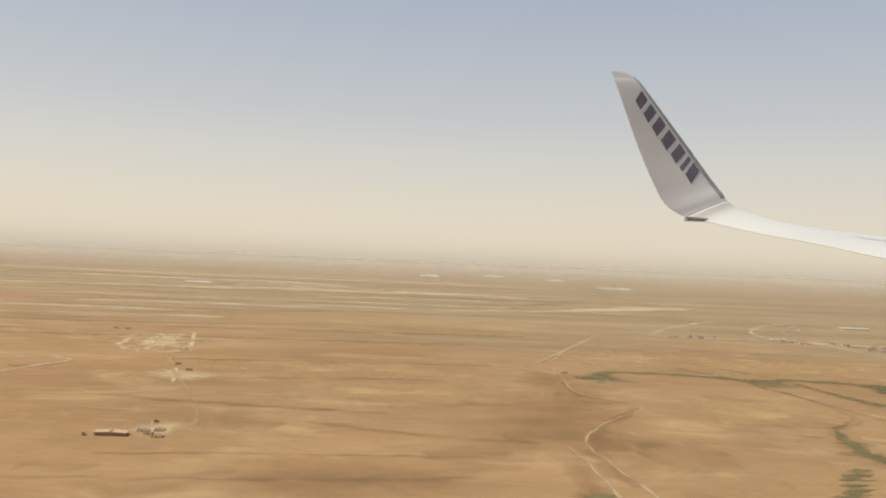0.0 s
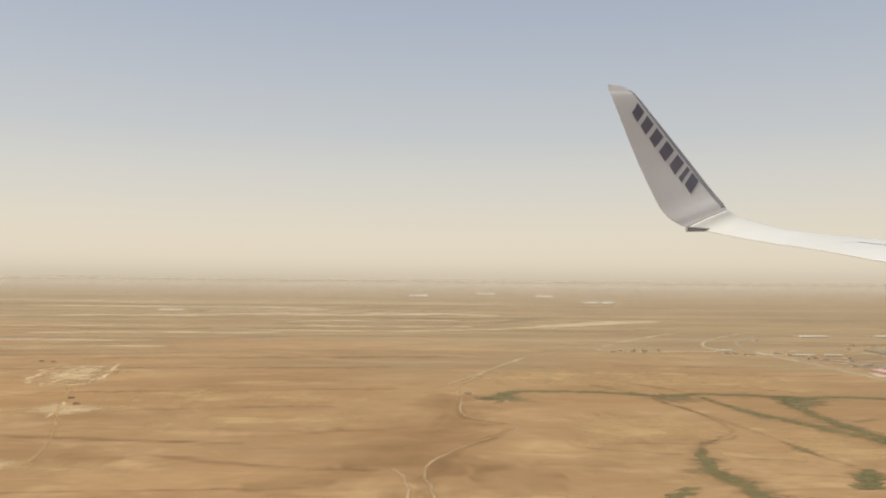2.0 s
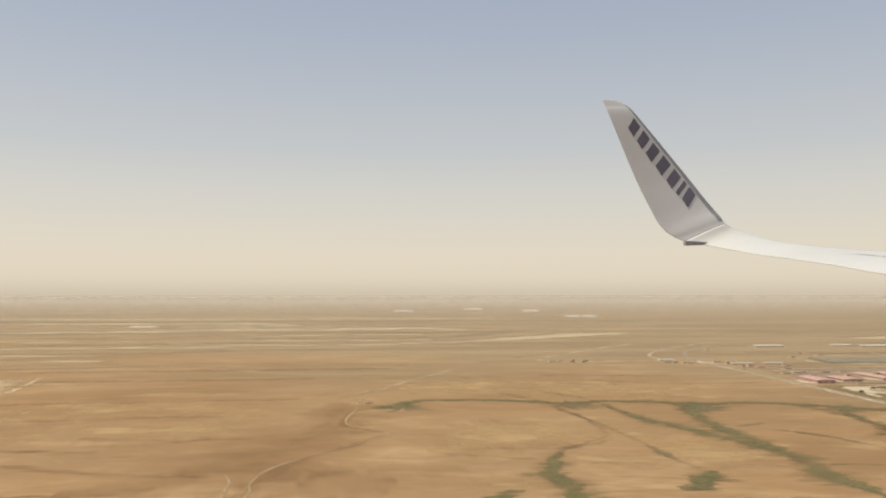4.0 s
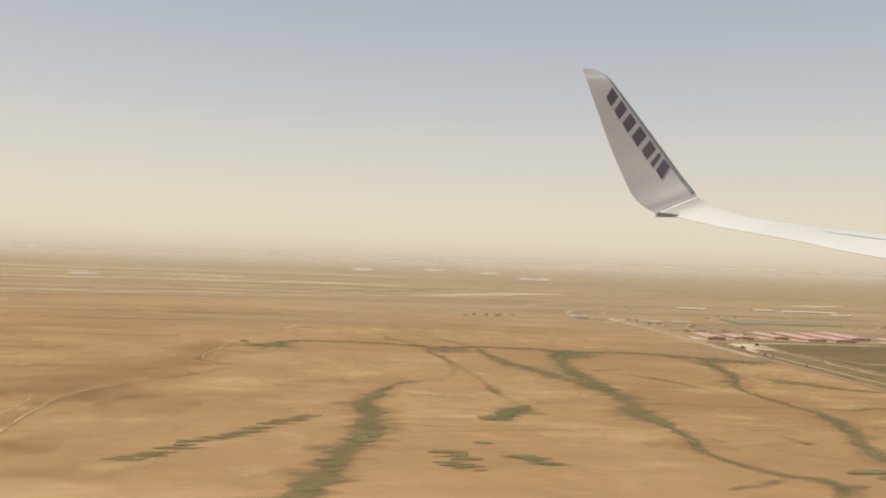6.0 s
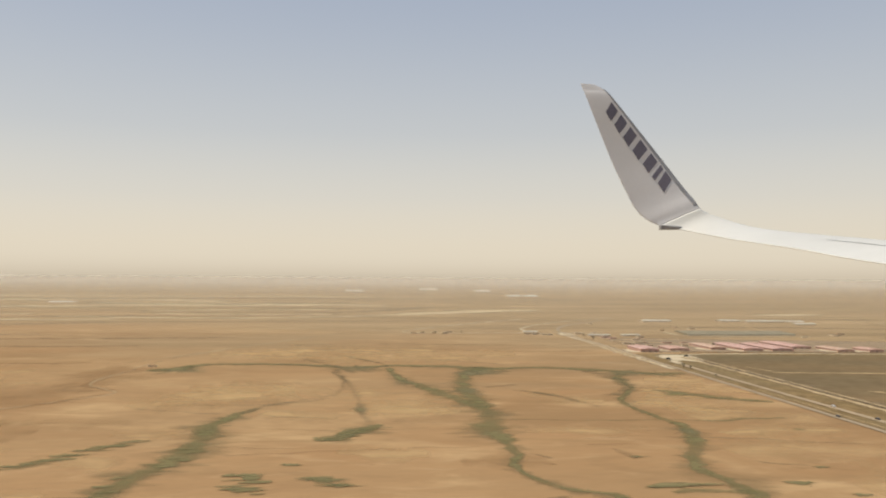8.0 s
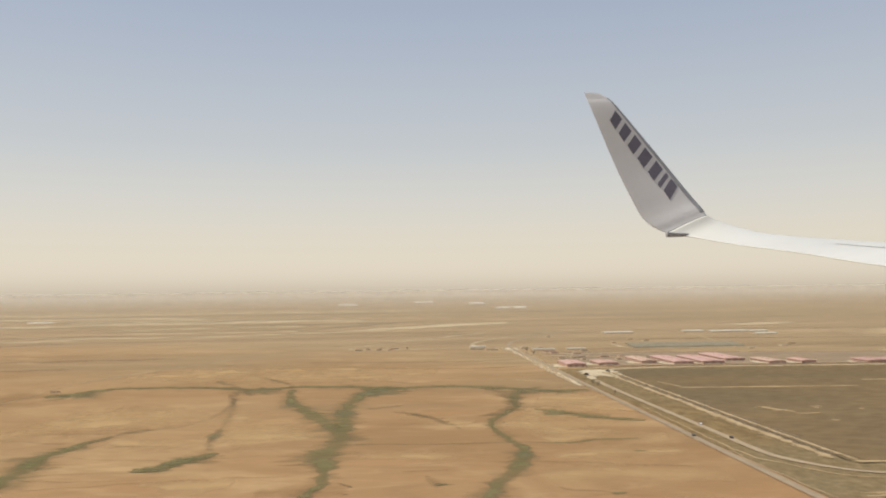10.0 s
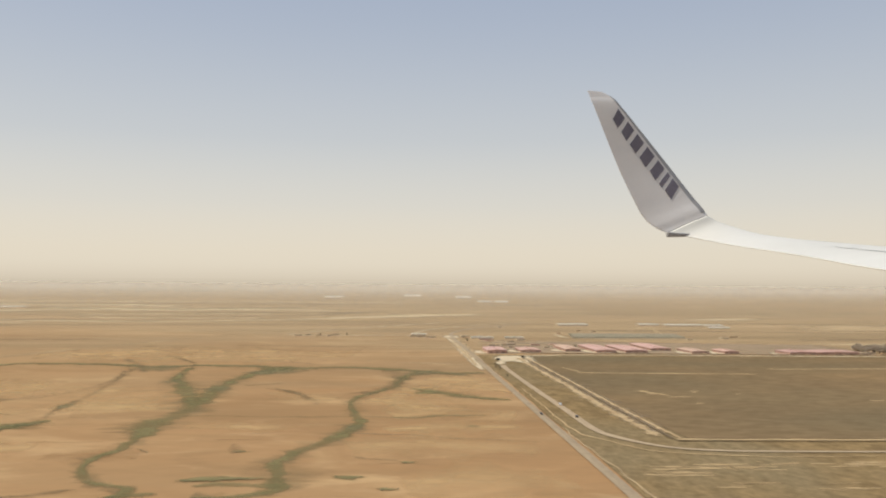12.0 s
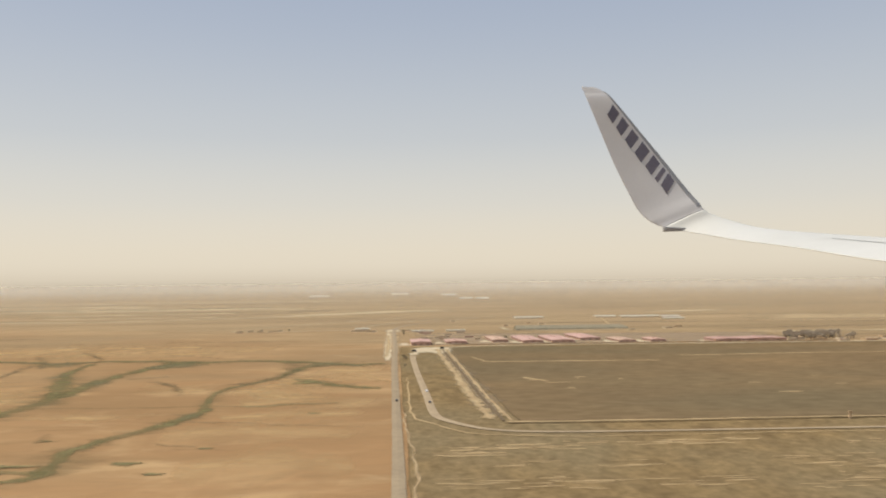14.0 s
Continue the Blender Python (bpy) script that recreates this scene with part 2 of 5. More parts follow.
LANE = material("pale_dirt_road", (0.680, 0.530, 0.330), (0.560, 0.424, 0.256), scale=0.6, fine=1.6, edge=True, solid=0.6, cover=0.85, torn=0.1, patchy=0.5)
DITCH = material("ditch_bed", (0.153, 0.115, 0.073), (0.198, 0.147, 0.089), scale=2.0, fine=7.0)
RED_ROOF = material("red_sheet_roof", (0.570, 0.365, 0.300), (0.520, 0.332, 0.272), scale=0.6, fine=5.0, rough=0.6)
RED_WALL = material("red_plaster_wall", (0.560, 0.360, 0.280), (0.500, 0.322, 0.250), scale=1.0, fine=6.0)
PALE_WALL = material("pale_plaster_wall", (0.638, 0.504, 0.345), (0.556, 0.430, 0.292), scale=1.5, fine=7.0)
BROWN_WALL = material("mud_brick_wall", (0.558, 0.400, 0.238), (0.478, 0.339, 0.203), scale=2.0, fine=8.0)
DULL_RED = material("dull_red_sheet_roof", (0.500, 0.315, 0.255), (0.450, 0.285, 0.230), scale=0.6, fine=5.0, rough=0.7)
PINK_ROOF = material("faded_pink_roof", (0.556, 0.381, 0.280), (0.507, 0.348, 0.255), scale=0.8, fine=6.0, rough=0.7)
WHITE_ROOF = material("white_sheeting", (0.80, 0.74, 0.60), (0.74, 0.68, 0.54), scale=0.5, fine=4.0, rough=0.5)
CREAM_ROOF = material("cream_sheet_roof", (0.65, 0.575, 0.445), (0.59, 0.52, 0.395), scale=0.5, fine=4.0, rough=0.6)
FORECOURT = material("pale_gravel", (0.700, 0.560, 0.372), (0.575, 0.452, 0.290), scale=0.6, fine=1.5, edge=True, solid=0.4, cover=0.88, torn=0.1)
BROWN_ROOF = material("weathered_brown_roof", (0.30, 0.205, 0.130), (0.36, 0.25, 0.16), scale=1.0, fine=6.0)
NET = material("dark_shade_net", (0.245, 0.210, 0.140), (0.30, 0.258, 0.172), scale=0.5, stretch=(3, 0.3, 1), fine=4.0)
DOOR = material("dull_brown_door", (0.392, 0.250, 0.190), scale=3.0)
CAR_WHITE = material("white_car_paint", (0.78, 0.77, 0.75), scale=3.0, rough=0.35, spec=0.5)
CAR_DARK = material("dark_car_paint", (0.06, 0.06, 0.065), scale=3.0, rough=0.35, spec=0.5)
GLASS_DARK = material("dark_glass", (0.02, 0.022, 0.025), scale=3.0, rough=0.1)
TYRE = material("tyre_rubber", (0.02, 0.02, 0.02), scale=3.0)
K = 300.0  # how much the wing is enlarged
WING = material("white_wing_paint", (0.73, 0.705, 0.625), (0.68, 0.655, 0.575), scale=0.9 / K, fine=14 / K, rough=0.5, low=0.3, high=0.7, grain=0.05, spec=0.3)
# wing white greyed for the winglet's shaded face; also colours faint seams
WING_SHADE_SEAM = material("wing_shade_and_seam_grey", (0.66, 0.632, 0.60), (0.615, 0.588, 0.556), scale=1.2 / K, fine=18 / K, rough=0.7, low=0.3, high=0.7, grain=0.05, spec=0.1)
METAL = material("bare_metal_edge", (0.33, 0.32, 0.31), (0.29, 0.28, 0.27), scale=2.0 / K, fine=20 / K, rough=0.5, metal=0.1, grain=0.05, spec=0.2)
NAVY = material("navy_marking_paint", (0.140, 0.128, 0.150), (0.155, 0.142, 0.165), scale=3 / K, fine=25 / K, rough=0.45)
SEAM = material("dark_seam", (0.06, 0.06, 0.06), scale=3 / K, rough=0.6)


# ---- mesh helpers ----
def link_mesh(name, verts, faces, mat, parent=None, fade=None, smooth=False):
    me = bpy.data.meshes.new(name)
    me.from_pydata([tuple(v) for v in verts], [], faces)
    me.materials.append(mat)
    if fade is not None:
        me.attributes.new("fade", "FLOAT", "POINT").data.foreach_set("value", fade)
    if smooth:
        me.shade_smooth()
    me.update()
    ob = new(name, me)
    ob.parent = parent
    return ob


def part(name, bm, mat, parent, label=""):
    me = bpy.data.meshes.new(name)
    bm.normal_update()
    bm.to_mesh(me)
    bm.free()
    me.materials.append(mat)
    ob = new(name, me)
    ob.parent = parent
    return tagged(ob, label)


def empty(name, x, y, z=0.0, turn=0.0):
    ob = new(name)
    ob.empty_display_size = 0.1
    ob.matrix_basis = pose(x, y, z, 0, 0, turn)
    return ob


def box(bm, x0, x1, y0, y1, z0, z1):
    v = [bm.verts.new(p) for p in ((x0, y0, z0), (x1, y0, z0), (x1, y1, z0), (x0, y1, z0), (x0, y0, z1), (x1, y0, z1), (x1, y1, z1), (x0, y1, z1))]
    for f in ((3, 2, 1, 0), (4, 5, 6, 7), (0, 1, 5, 4), (1, 2, 6, 5), (2, 3, 7, 6), (3, 0, 4, 7)):
        bm.faces.new([v[i] for i in f])


def boxed(*dims):
    bm = bmesh.new()
    box(bm, *dims)
    return bm


def curve_points(pts, step):
    """Points at about even steps along a smooth curve through pts; each (x, y, width)."""
    p = [Vector(q) for q in pts]
    p = [2 * p[0] - p[1], *p, 2 * p[-1] - p[-2]]
    out = []
    for a, b, c, d in zip(p, p[1:], p[2:], p[3:]):
        n = max(2, int((c - b).length / step))
        for k in range(n):
            t = k / n
            out.append(0.5 * (2 * b + (c - a) * t + (2 * a - 5 * b + 4 * c - d) * t * t + (3 * b - a - 3 * c + d) * t ** 3))
    return out + [p[-2]]


def ribbon(name, pts, mat, z, step=0.4, rag=0.25, wiggle=0.0, parent=None, soft=True, crown=0.0, seed=0.0):
    """A strip along a curve, five points across; its edges are ragged, and fade into the soil."""
    line = curve_points(pts, step)
    verts, fade, faces = [], [], []
    last = len(line) - 1
    for i, q in enumerate(line):
        d = (line[min(i + 1, last)] - line[max(i - 1, 0)]).xy.normalized()
        side = Vector((-d.y, d.x))
        k = noise.noise((q.x * 0.9 + seed, q.y * 0.9, 3.1)) * wiggle
        wl_, wr_ = (0.5 * q.z * max(0.12, 1 + rag * (1.6 * noise.noise((q.x * 0.55, q.y * 0.8, s + seed)) + 1.4 * noise.noise((q.x * 2.1, q.y * 2.6, s + seed)))) for s in (5.0, 11.0))
        for u in (-1, -0.5, 0, 0.5, 1):
            w = wl_ if u < 0 else wr_
            c = q.xy + side * (u * w + k)
            verts.append((c.x, c.y, z + crown * (1 - abs(u)) + 0.0006 * i / last))
            fade.append(0.0 if soft and (abs(u) == 1 or i in (0, last)) else (0.6 if soft and abs(u) == 0.5 else 1.0))
        if i:
            a, b = 5 * i - 5, 5 * i
            faces += [(a + j + 1, a + j, b + j, b + j + 1) for j in range(4)]
    return link_mesh(name, verts, faces, mat, parent, fade)


def field(name, corners, mat, z, soft=0.5):
    """A four-cornered field; its borders fade over the distance soft."""
    a, b, c, d = (Vector(p) for p in corners)
    lu, lv = (b - a).length, (d - a).length
    us = [0, 0.4 * soft / lu, soft / lu] + [k / 40 for k in range(1, 40)] + [1 - soft / lu, 1]
    vs = [0, 0.4 * soft / lv, soft / lv] + [k / 24 for k in range(1, 24)] + [1 - soft / lv, 1]
    us, vs = sorted(set(us)), sorted(set(vs))
    verts, fade, faces, n = [], [], [], len(us)
    for v in vs:
        for u in us:
            p = (a * (1 - u) + b * u) * (1 - v) + (d * (1 - u) + c * u) * v
            k = 0.25 * soft * noise.noise((p.x * 0.7, p.y * 0.7, 1.0))
            verts.append((p.x + k, p.y + k, z))
            fade.append(min(1.0, min(u * lu, (1 - u) * lu, v * lv, (1 - v) * lv) / soft))
    for j in range(len(vs) - 1):
        for i in range(n - 1):
            faces.append((j * n + i, j * n + i + 1, (j + 1) * n + i + 1, (j + 1) * n + i))
    return link_mesh(name, verts, faces, mat, None, fade)


def patch(name, outline, mat, z, rings=8, rag=0.06, parent=None, seed=0.0, border=0.6):
    """A flat patch of land from its outline, smoothed and ragged, with a border that fades into the soil."""
    step, loop = max(0.3, (Vector(outline[0]) - Vector(outline[1])).length / 14), [Vector((x, y)) for x, y in outline]
    line = []
    for k in range(len(loop)):
        a, b, c, d = (loop[(k + o) % len(loop)] for o in (-1, 0, 1, 2))
        n = max(2, int((c - b).length / step))
        line += [0.5 * (2 * b + (c - a) * u + (2 * a - 5 * b + 4 * c - d) * u * u + (3 * b - a - 3 * c + d) * u ** 3) for u in (m / n for m in range(n))]
    mid = sum((q.xy for q in line), Vector((0, 0))) / len(line)
    size = max((q.xy - mid).length for q in line)
    verts, fade, faces, n = [(mid.x, mid.y, z)], [1.0], [], len(line)
    for r in range(1, rings + 1):
        s = r / rings
        for q in line:
            o = q.xy - mid
            o *= s * (1 + rag * (noise.noise((q.x * 4 / size, q.y * 4 / size, seed)) + 0.6 * noise.noise((q.x * 17 / size, q.y * 17 / size, seed))))
            verts.append((mid.x + o.x, mid.y + o.y, z))
            fade.append(min(1.0, (1 - s) / border))
    for r in range(rings):
        for i in range(n):
            j = (i + 1) % n
            if r == 0:
                faces.append((0, 1 + i, 1 + j))
            else:
                a, b = 1 + (r - 1) * n, 1 + r * n
                faces.append((a + i, b + i, b + j, a + j))
    ob = link_mesh(name, verts, faces, mat, parent, fade)
    up = sum(f.normal.z for f in ob.data.polygons)
    if up < 0:
        ob.data.flip_normals()
    return ob


# ---- the ground: one sheet to the horizon ----
verts, faces, seg = [(25, 0, 0)], [], 96
radii = [15, 30, 45, 60, 80, 100, 130, 170, 220, 300, 400, 550, 800, 1200, 1800, 2700, 3800, 4850]
for r in radii:
    for i in range(seg):
        a = 2 * math.pi * i / seg
        verts.append((25 + r * math.cos(a), r * math.sin(a), 0))
for k in range(len(radii)):
    for i in range(seg):
        j = (i + 1) % seg
        faces.append((0, 1 + i, 1 + j) if k == 0 else (1 + (k - 1) * seg + i, 1 + k * seg + i, 1 + k * seg + j, 1 + (k - 1) * seg + j))
tagged(link_mesh("ground", verts, faces, SOIL), "wide ochre desert plain of bare dry soil", "ground", kind="structure")


def land(ob, label, category="field"):
    return tagged(ob, label, category, kind="structure")


# fields beyond the road
land(field("field", [(44.13, -41.17), (183.2, -42.75), (159.7, 59.38), (45.44, 64.15)], FALLOW, 0.0030, soft=0.35), "olive-brown fallow field beside the road")
land(field("field", [(48.84, 28.53), (167.6, 25.01), (159.6, 59.76), (48.83, 62.76)], FIELD, 0.0045, soft=0.5), "dark olive-brown ploughed field inside a ditch")
land(field("field", [(85.71, 97.83), (123.3, 92.95), (147.2, 113.4), (91.7, 122.9)], SPOIL, 0.0050, soft=9), "wide pale stubble field on the far plain")
land(field("gravel_yard", [(46.22, 63.7), (78.88, 61.97), (80.65, 76.74), (45.84, 83.61)], YARD, 0.0055, soft=3), "pale gravel yard round the red-roofed sheds", "yard")

# long pale stubble strips and olive crop bands of the far plain


def lay_stubble_strip(i, p):
    land(ribbon("field", p, PALE, 0.006 + 0.0002 * i, step=2.5, rag=0.35, seed=i), "long strip of pale stubble on the plain")


lay_stubble_strip(0, [(-88.12, 218.6, 17), (-44.07, 216.4, 20), (-27.4, 216.4, 21), (-8.411, 202.4, 13)])
lay_stubble_strip(1, [(-84.31, 155.7, 13), (-47.02, 166.9, 13), (-34.89, 167.8, 16), (-22.76, 175.5, 14), (-3.872, 174.7, 16), (16.15, 182.1, 15), (28.79, 172.5, 9)])
lay_stubble_strip(2, [(-21.82, 126.2, 3.5), (-7.364, 122.2, 4.7), (5.336, 120.6, 5.5), (15.44, 124, 5), (26.88, 131.1, 5.7), (36.98, 141.7, 12), (47.32, 151.8, 15), (56.77, 155.6, 7.4)])
lay_stubble_strip(3, [(-10.07, 134.9, 3.7), (5.702, 133, 4.5), (20.43, 134.8, 4.4)])
lay_stubble_strip(4, [(-14.4, 146, 5.4), (-1.831, 150.7, 6.1), (19.72, 153.7, 6.3)])
lay_stubble_strip(5, [(-43.09, 112.8, 4.2), (-24.82, 116, 4.3), (-16.51, 114.9, 4.5), (-7.615, 117.3, 4.7)])
lay_stubble_strip(6, [(-50.4, 101.5, 3), (-34.39, 100.7, 3.4), (-19.66, 100.6, 2.3)])
lay_stubble_strip(7, [(-64.69, 92.81, 3.8), (-38.2, 90.33, 3.9), (-16.51, 92.85, 3.1)])
lay_stubble_strip(8, [(-67.2, 129.2, 4), (-45.08, 130.1, 5.8), (-24.78, 132.5, 4.3)])
lay_stubble_strip(9, [(77.52, 76.96, 1.7), (90.2, 76.49, 2), (110.7, 78.87, 2.3)])
lay_stubble_strip(10, [(-171.5, 266.1, 24), (-31.72, 260.7, 22), (45.36, 260.9, 15)])
lay_stubble_strip(11, [(-36.81, 191.1, 11), (-11.07, 184.5, 14), (13.32, 191, 12)])
lay_stubble_strip(12, [(86.58, 133.9, 7.4), (93.71, 135.2, 12), (102.6, 140.5, 6)])
for i, p in enumerate([
        [(-40.2, 192.1, 16), (-19.6, 184.8, 17), (3.64, 189.4, 18), (21.36, 194.3, 15)], [(-14.86, 139.1, 5), (2.197, 139.2, 5.3), (22.28, 143.8, 6), (34.86, 165.7, 11)], [(-46.68, 105, 5), (-18.7, 103.6, 4.9), (-13.51, 105.6, 4.9), (-5.436, 108.6, 4.4)],
        [(-61.37, 83.87, 3.8), (-37.41, 81.32, 4.3), (-18.66, 83.3, 4.1), (-4.618, 86.21, 3.5)], [(-39.66, 120.7, 3.6), (-20.24, 124, 5.2), (-2.802, 128.7, 4.2)], [(1.789, 160.7, 6.3), (23.59, 162.2, 6.9), (41.36, 170.7, 6.6)],
        [(61.93, 99.52, 3.3), (77.52, 98.81, 3.9), (124.1, 88.82, 3.7)], [(-101.5, 226.2, 18), (7.315, 233.6, 21), (83.93, 231.6, 16)], [(78.63, 82.78, 2.4), (101.4, 84.46, 2.5), (139.6, 83.92, 2.9)]]):
    land(ribbon("crop_band", p, BAND, 0.0105 + 0.0002 * i, step=2.5, rag=0.5, seed=50 + i), "long olive-brown crop band on the plain")

# pale worn ground by the ruined village, the farm and the river
for i, o in enumerate([[(-19.1, 60.78), (-17.07, 58.59), (-13.99, 60.35), (-15.32, 66.97), (-17.26, 74.34), (-20.45, 72.77), (-21.35, 70.28)], [(-14.79, 48.35), (-11.54, 45.17), (-8.46, 49.17), (-11.52, 50.96), (-13.3, 51.72)],
                       [(-10.3, 32.7), (-8.3, 31.9), (-7.6, 33.6), (-7.8, 35.4), (-9.15, 35.6), (-10.4, 34.6)]]):
    land(patch("bare_ground", o, TRODDEN, 0.003 + 0.0002 * i, rag=0.25, seed=i, border=0.9), "pale trodden sand", "bare ground")


def lay_pale_patch(i, p):
    land(ribbon("bare_ground", [(x, y, (1.9 if i < 15 else 1.2 if i < 32 else 2.1) * q) for x, y, q in p], SAND, 0.004 + 0.0001 * i, step=0.4, rag=0.5, wiggle=0.5, seed=9 + i), "patch of paler earth colour", "bare ground")


lay_pale_patch(0, [(13.89, 39.58, 2.1), (16.73, 41.25, 3.9), (18.98, 42.04, 4.8), (21.31, 43.35, 4.3), (23.28, 44.31, 2.2)])
lay_pale_patch(1, [(24.67, 44.27, 1.9), (26, 39.87, 3.3), (27.6, 37.54, 3.4), (28.73, 35.39, 1.5)])
lay_pale_patch(2, [(15.11, 28.38, 0.86), (16.82, 26.78, 1.4), (17.58, 25.29, 0.77)])
lay_pale_patch(3, [(37.9, 39.39, 1.5), (39.04, 37.71, 2.2), (40.18, 36.03, 1.8), (42.21, 35.47, 1.1)])
lay_pale_patch(4, [(32.66, 41.81, 1.3), (34.52, 39.75, 2.6), (36.36, 38.73, 1.4)])
lay_pale_patch(5, [(39.27, 43.52, 1.4), (40.68, 41.4, 2.4), (42.3, 38.6, 1.6), (44.09, 39.26, 1)])
lay_pale_patch(6, [(40.84, 38.8, 1.8), (42.35, 43.08, 5), (44.29, 44.22, 4.9)])
lay_pale_patch(7, [(14.71, 64.51, 4.6), (23.79, 65.79, 7.2), (36.35, 63.69, 5.3)])
lay_pale_patch(8, [(-6.003, 43.91, 2.8), (0.5198, 44.67, 4.7), (5.183, 45.92, 2.8)])
lay_pale_patch(9, [(-9.388, 51.8, 2.7), (-2.005, 52.96, 4.5), (5.358, 52.4, 2.7)])
lay_pale_patch(10, [(-8.742, 34.18, 1.1), (-5.94, 33.39, 1.7), (-3.116, 32.96, 0.95)])
lay_pale_patch(11, [(20.66, 36.34, 1.3), (22.73, 35.57, 2.1), (24.24, 34.81, 1.1)])
lay_pale_patch(12, [(31.2, 31.05, 0.94), (33.71, 31.73, 1.9), (36.04, 31.33, 0.93)])
lay_pale_patch(13, [(38.29, 30.59, 0.93), (41.13, 31.44, 1.8), (43.8, 31.23, 0.92)])
lay_pale_patch(14, [(16.51, 61.14, 2.7), (25.62, 60.4, 4.1), (32.83, 60.56, 2.7)])
lay_pale_patch(15, [(16.17, 43.10, 4.36), (18.83, 43.48, 10.89), (21.55, 43.87, 4.36)])
lay_pale_patch(16, [(13.15, 63.72, 5.47), (21.35, 65.69, 13.66), (30.20, 67.81, 5.47)])
lay_pale_patch(17, [(14.45, 38.42, 1.88), (16.01, 38.61, 4.71), (17.59, 38.80, 1.88)])
lay_pale_patch(18, [(15.92, 31.63, 1.54), (17.72, 31.79, 3.86), (19.54, 31.96, 1.54)])
lay_pale_patch(19, [(-14.96, 47.43, 1.65), (-13.86, 47.64, 4.13), (-12.74, 47.85, 1.65)])
lay_pale_patch(20, [(-10.11, 49.10, 0.95), (-9.25, 49.26, 2.36), (-8.39, 49.43, 0.95)])
lay_pale_patch(21, [(-15.96, 34.31, 1.14), (-14.53, 34.49, 2.86), (-13.08, 34.66, 1.14)])
lay_pale_patch(22, [(-12.28, 53.67, 2.94), (-7.58, 54.70, 7.34), (-2.65, 55.78, 2.94)])
lay_pale_patch(23, [(-8.60, 33.72, 1.11), (-7.94, 33.79, 2.78), (-7.27, 33.87, 1.11)])
lay_pale_patch(24, [(2.88, 45.82, 2.13), (5.49, 46.25, 5.32), (8.17, 46.69, 2.13)])
lay_pale_patch(25, [(15.32, 41.18, 3.97), (17.76, 41.10, 9.91), (20.21, 41.03, 3.97)])
lay_pale_patch(26, [(9.78, 28.55, 1.62), (11.80, 28.45, 4.04), (13.83, 28.35, 1.62)])
lay_pale_patch(27, [(11.26, 23.01, 1.35), (12.59, 22.94, 3.37), (13.92, 22.86, 1.35)])
lay_pale_patch(28, [(24.39, 36.99, 2.43), (26.65, 36.91, 6.07), (28.92, 36.83, 2.43)])
lay_pale_patch(29, [(37.52, 38.68, 2.27), (39.61, 38.61, 5.68), (41.71, 38.54, 2.27)])
lay_pale_patch(30, [(15.61, 22.77, 1.19), (16.38, 22.73, 2.98), (17.15, 22.68, 1.19)])
lay_pale_patch(31, [(24.18, 27.85, 1.38), (25.82, 27.77, 3.44), (27.46, 27.69, 1.38)])
# these four put the brighter light near the road into the soil colour
lay_pale_patch(32, [(37.2, 27.2, 1.5), (40.2, 27.6, 3.4), (43.6, 27.0, 2.0)])
lay_pale_patch(33, [(38.8, 22.4, 1.4), (41.4, 22.6, 3.0), (43.8, 22.0, 1.6)])
lay_pale_patch(34, [(38.6, 34.0, 1.8), (41.0, 34.6, 3.4), (44.0, 34.0, 2.0)])
lay_pale_patch(35, [(40.8, 47.6, 2.4), (42.6, 47.0, 4.2), (44.2, 46.4, 3.0)])

# trodden lanes of the ruined village
for i, p in enumerate([[(-19.09, 60.95, 0.63), (-17.06, 58.76, 0.82), (-15.56, 59.17, 0.92), (-14.03, 60.29, 0.86)], [(-14.03, 60.29, 0.52), (-14.99, 64.92, 0.64), (-16.11, 69.82, 0.6), (-17.07, 74.5, 0.51)], [(-19.09, 61.03, 0.81), (-20.08, 65.28, 0.8), (-21.23, 70.68, 0.72)], [(-19.93, 66.09, 0.82), (-17.59, 65.97, 0.91), (-15.21, 65.83, 0.82)],
                       [(-16.87, 59, 0.58), (-17.95, 64.51, 0.73), (-19.31, 72.33, 0.63)], [(-20.78, 70.67, 0.9), (-18.66, 71.27, 1.1), (-16.72, 71.61, 0.81)], [(-18.8, 62.5, 0.65), (-16.82, 62.35, 0.82), (-14.5, 62.52, 0.73)], [(-14.03, 48.67, 0.37), (-11.74, 48.28, 0.46), (-8.739, 49.18, 0.37)], [(-13.13, 51.38, 0.37), (-11.83, 48.28, 0.46), (-11.64, 45.17, 0.37)]]):
    land(ribbon("bare_ground", p, TRODDEN, 0.0042 + 0.0002 * i, step=0.4, rag=0.7, wiggle=0.6, seed=30 + i), "pale trodden lane of the ruined village", "bare ground")

for i, o in enumerate([[(0.06209, 29.46), (5.684, 25.66), (11.44, 25.51), (12.53, 35.53), (13.59, 46.06), (9.963, 53.07), (4.304, 48.13)], [(-4.934, 24.09), (3.695, 22.92), (5.773, 29.33), (-1.744, 32.23), (-7.641, 27.85)], [(8.84, 40.98), (12.62, 42.62), (13.64, 51.21), (10.07, 59.79), (6.266, 53.22)]]):
    land(patch("soil_patch", o, BROWN_SHADE, 0.0022 + 0.0001 * i, rag=0.4, seed=70 + i, border=0.9), "broad drift of browner soil", "soil")


def lay_brown_ground(i, p):
    land(ribbon("soil_patch", p, DRIFT, 0.0026 + 0.0001 * i, step=0.5, rag=0.5, wiggle=0.6, seed=120 + i), "broad drift of browner soil", "soil")


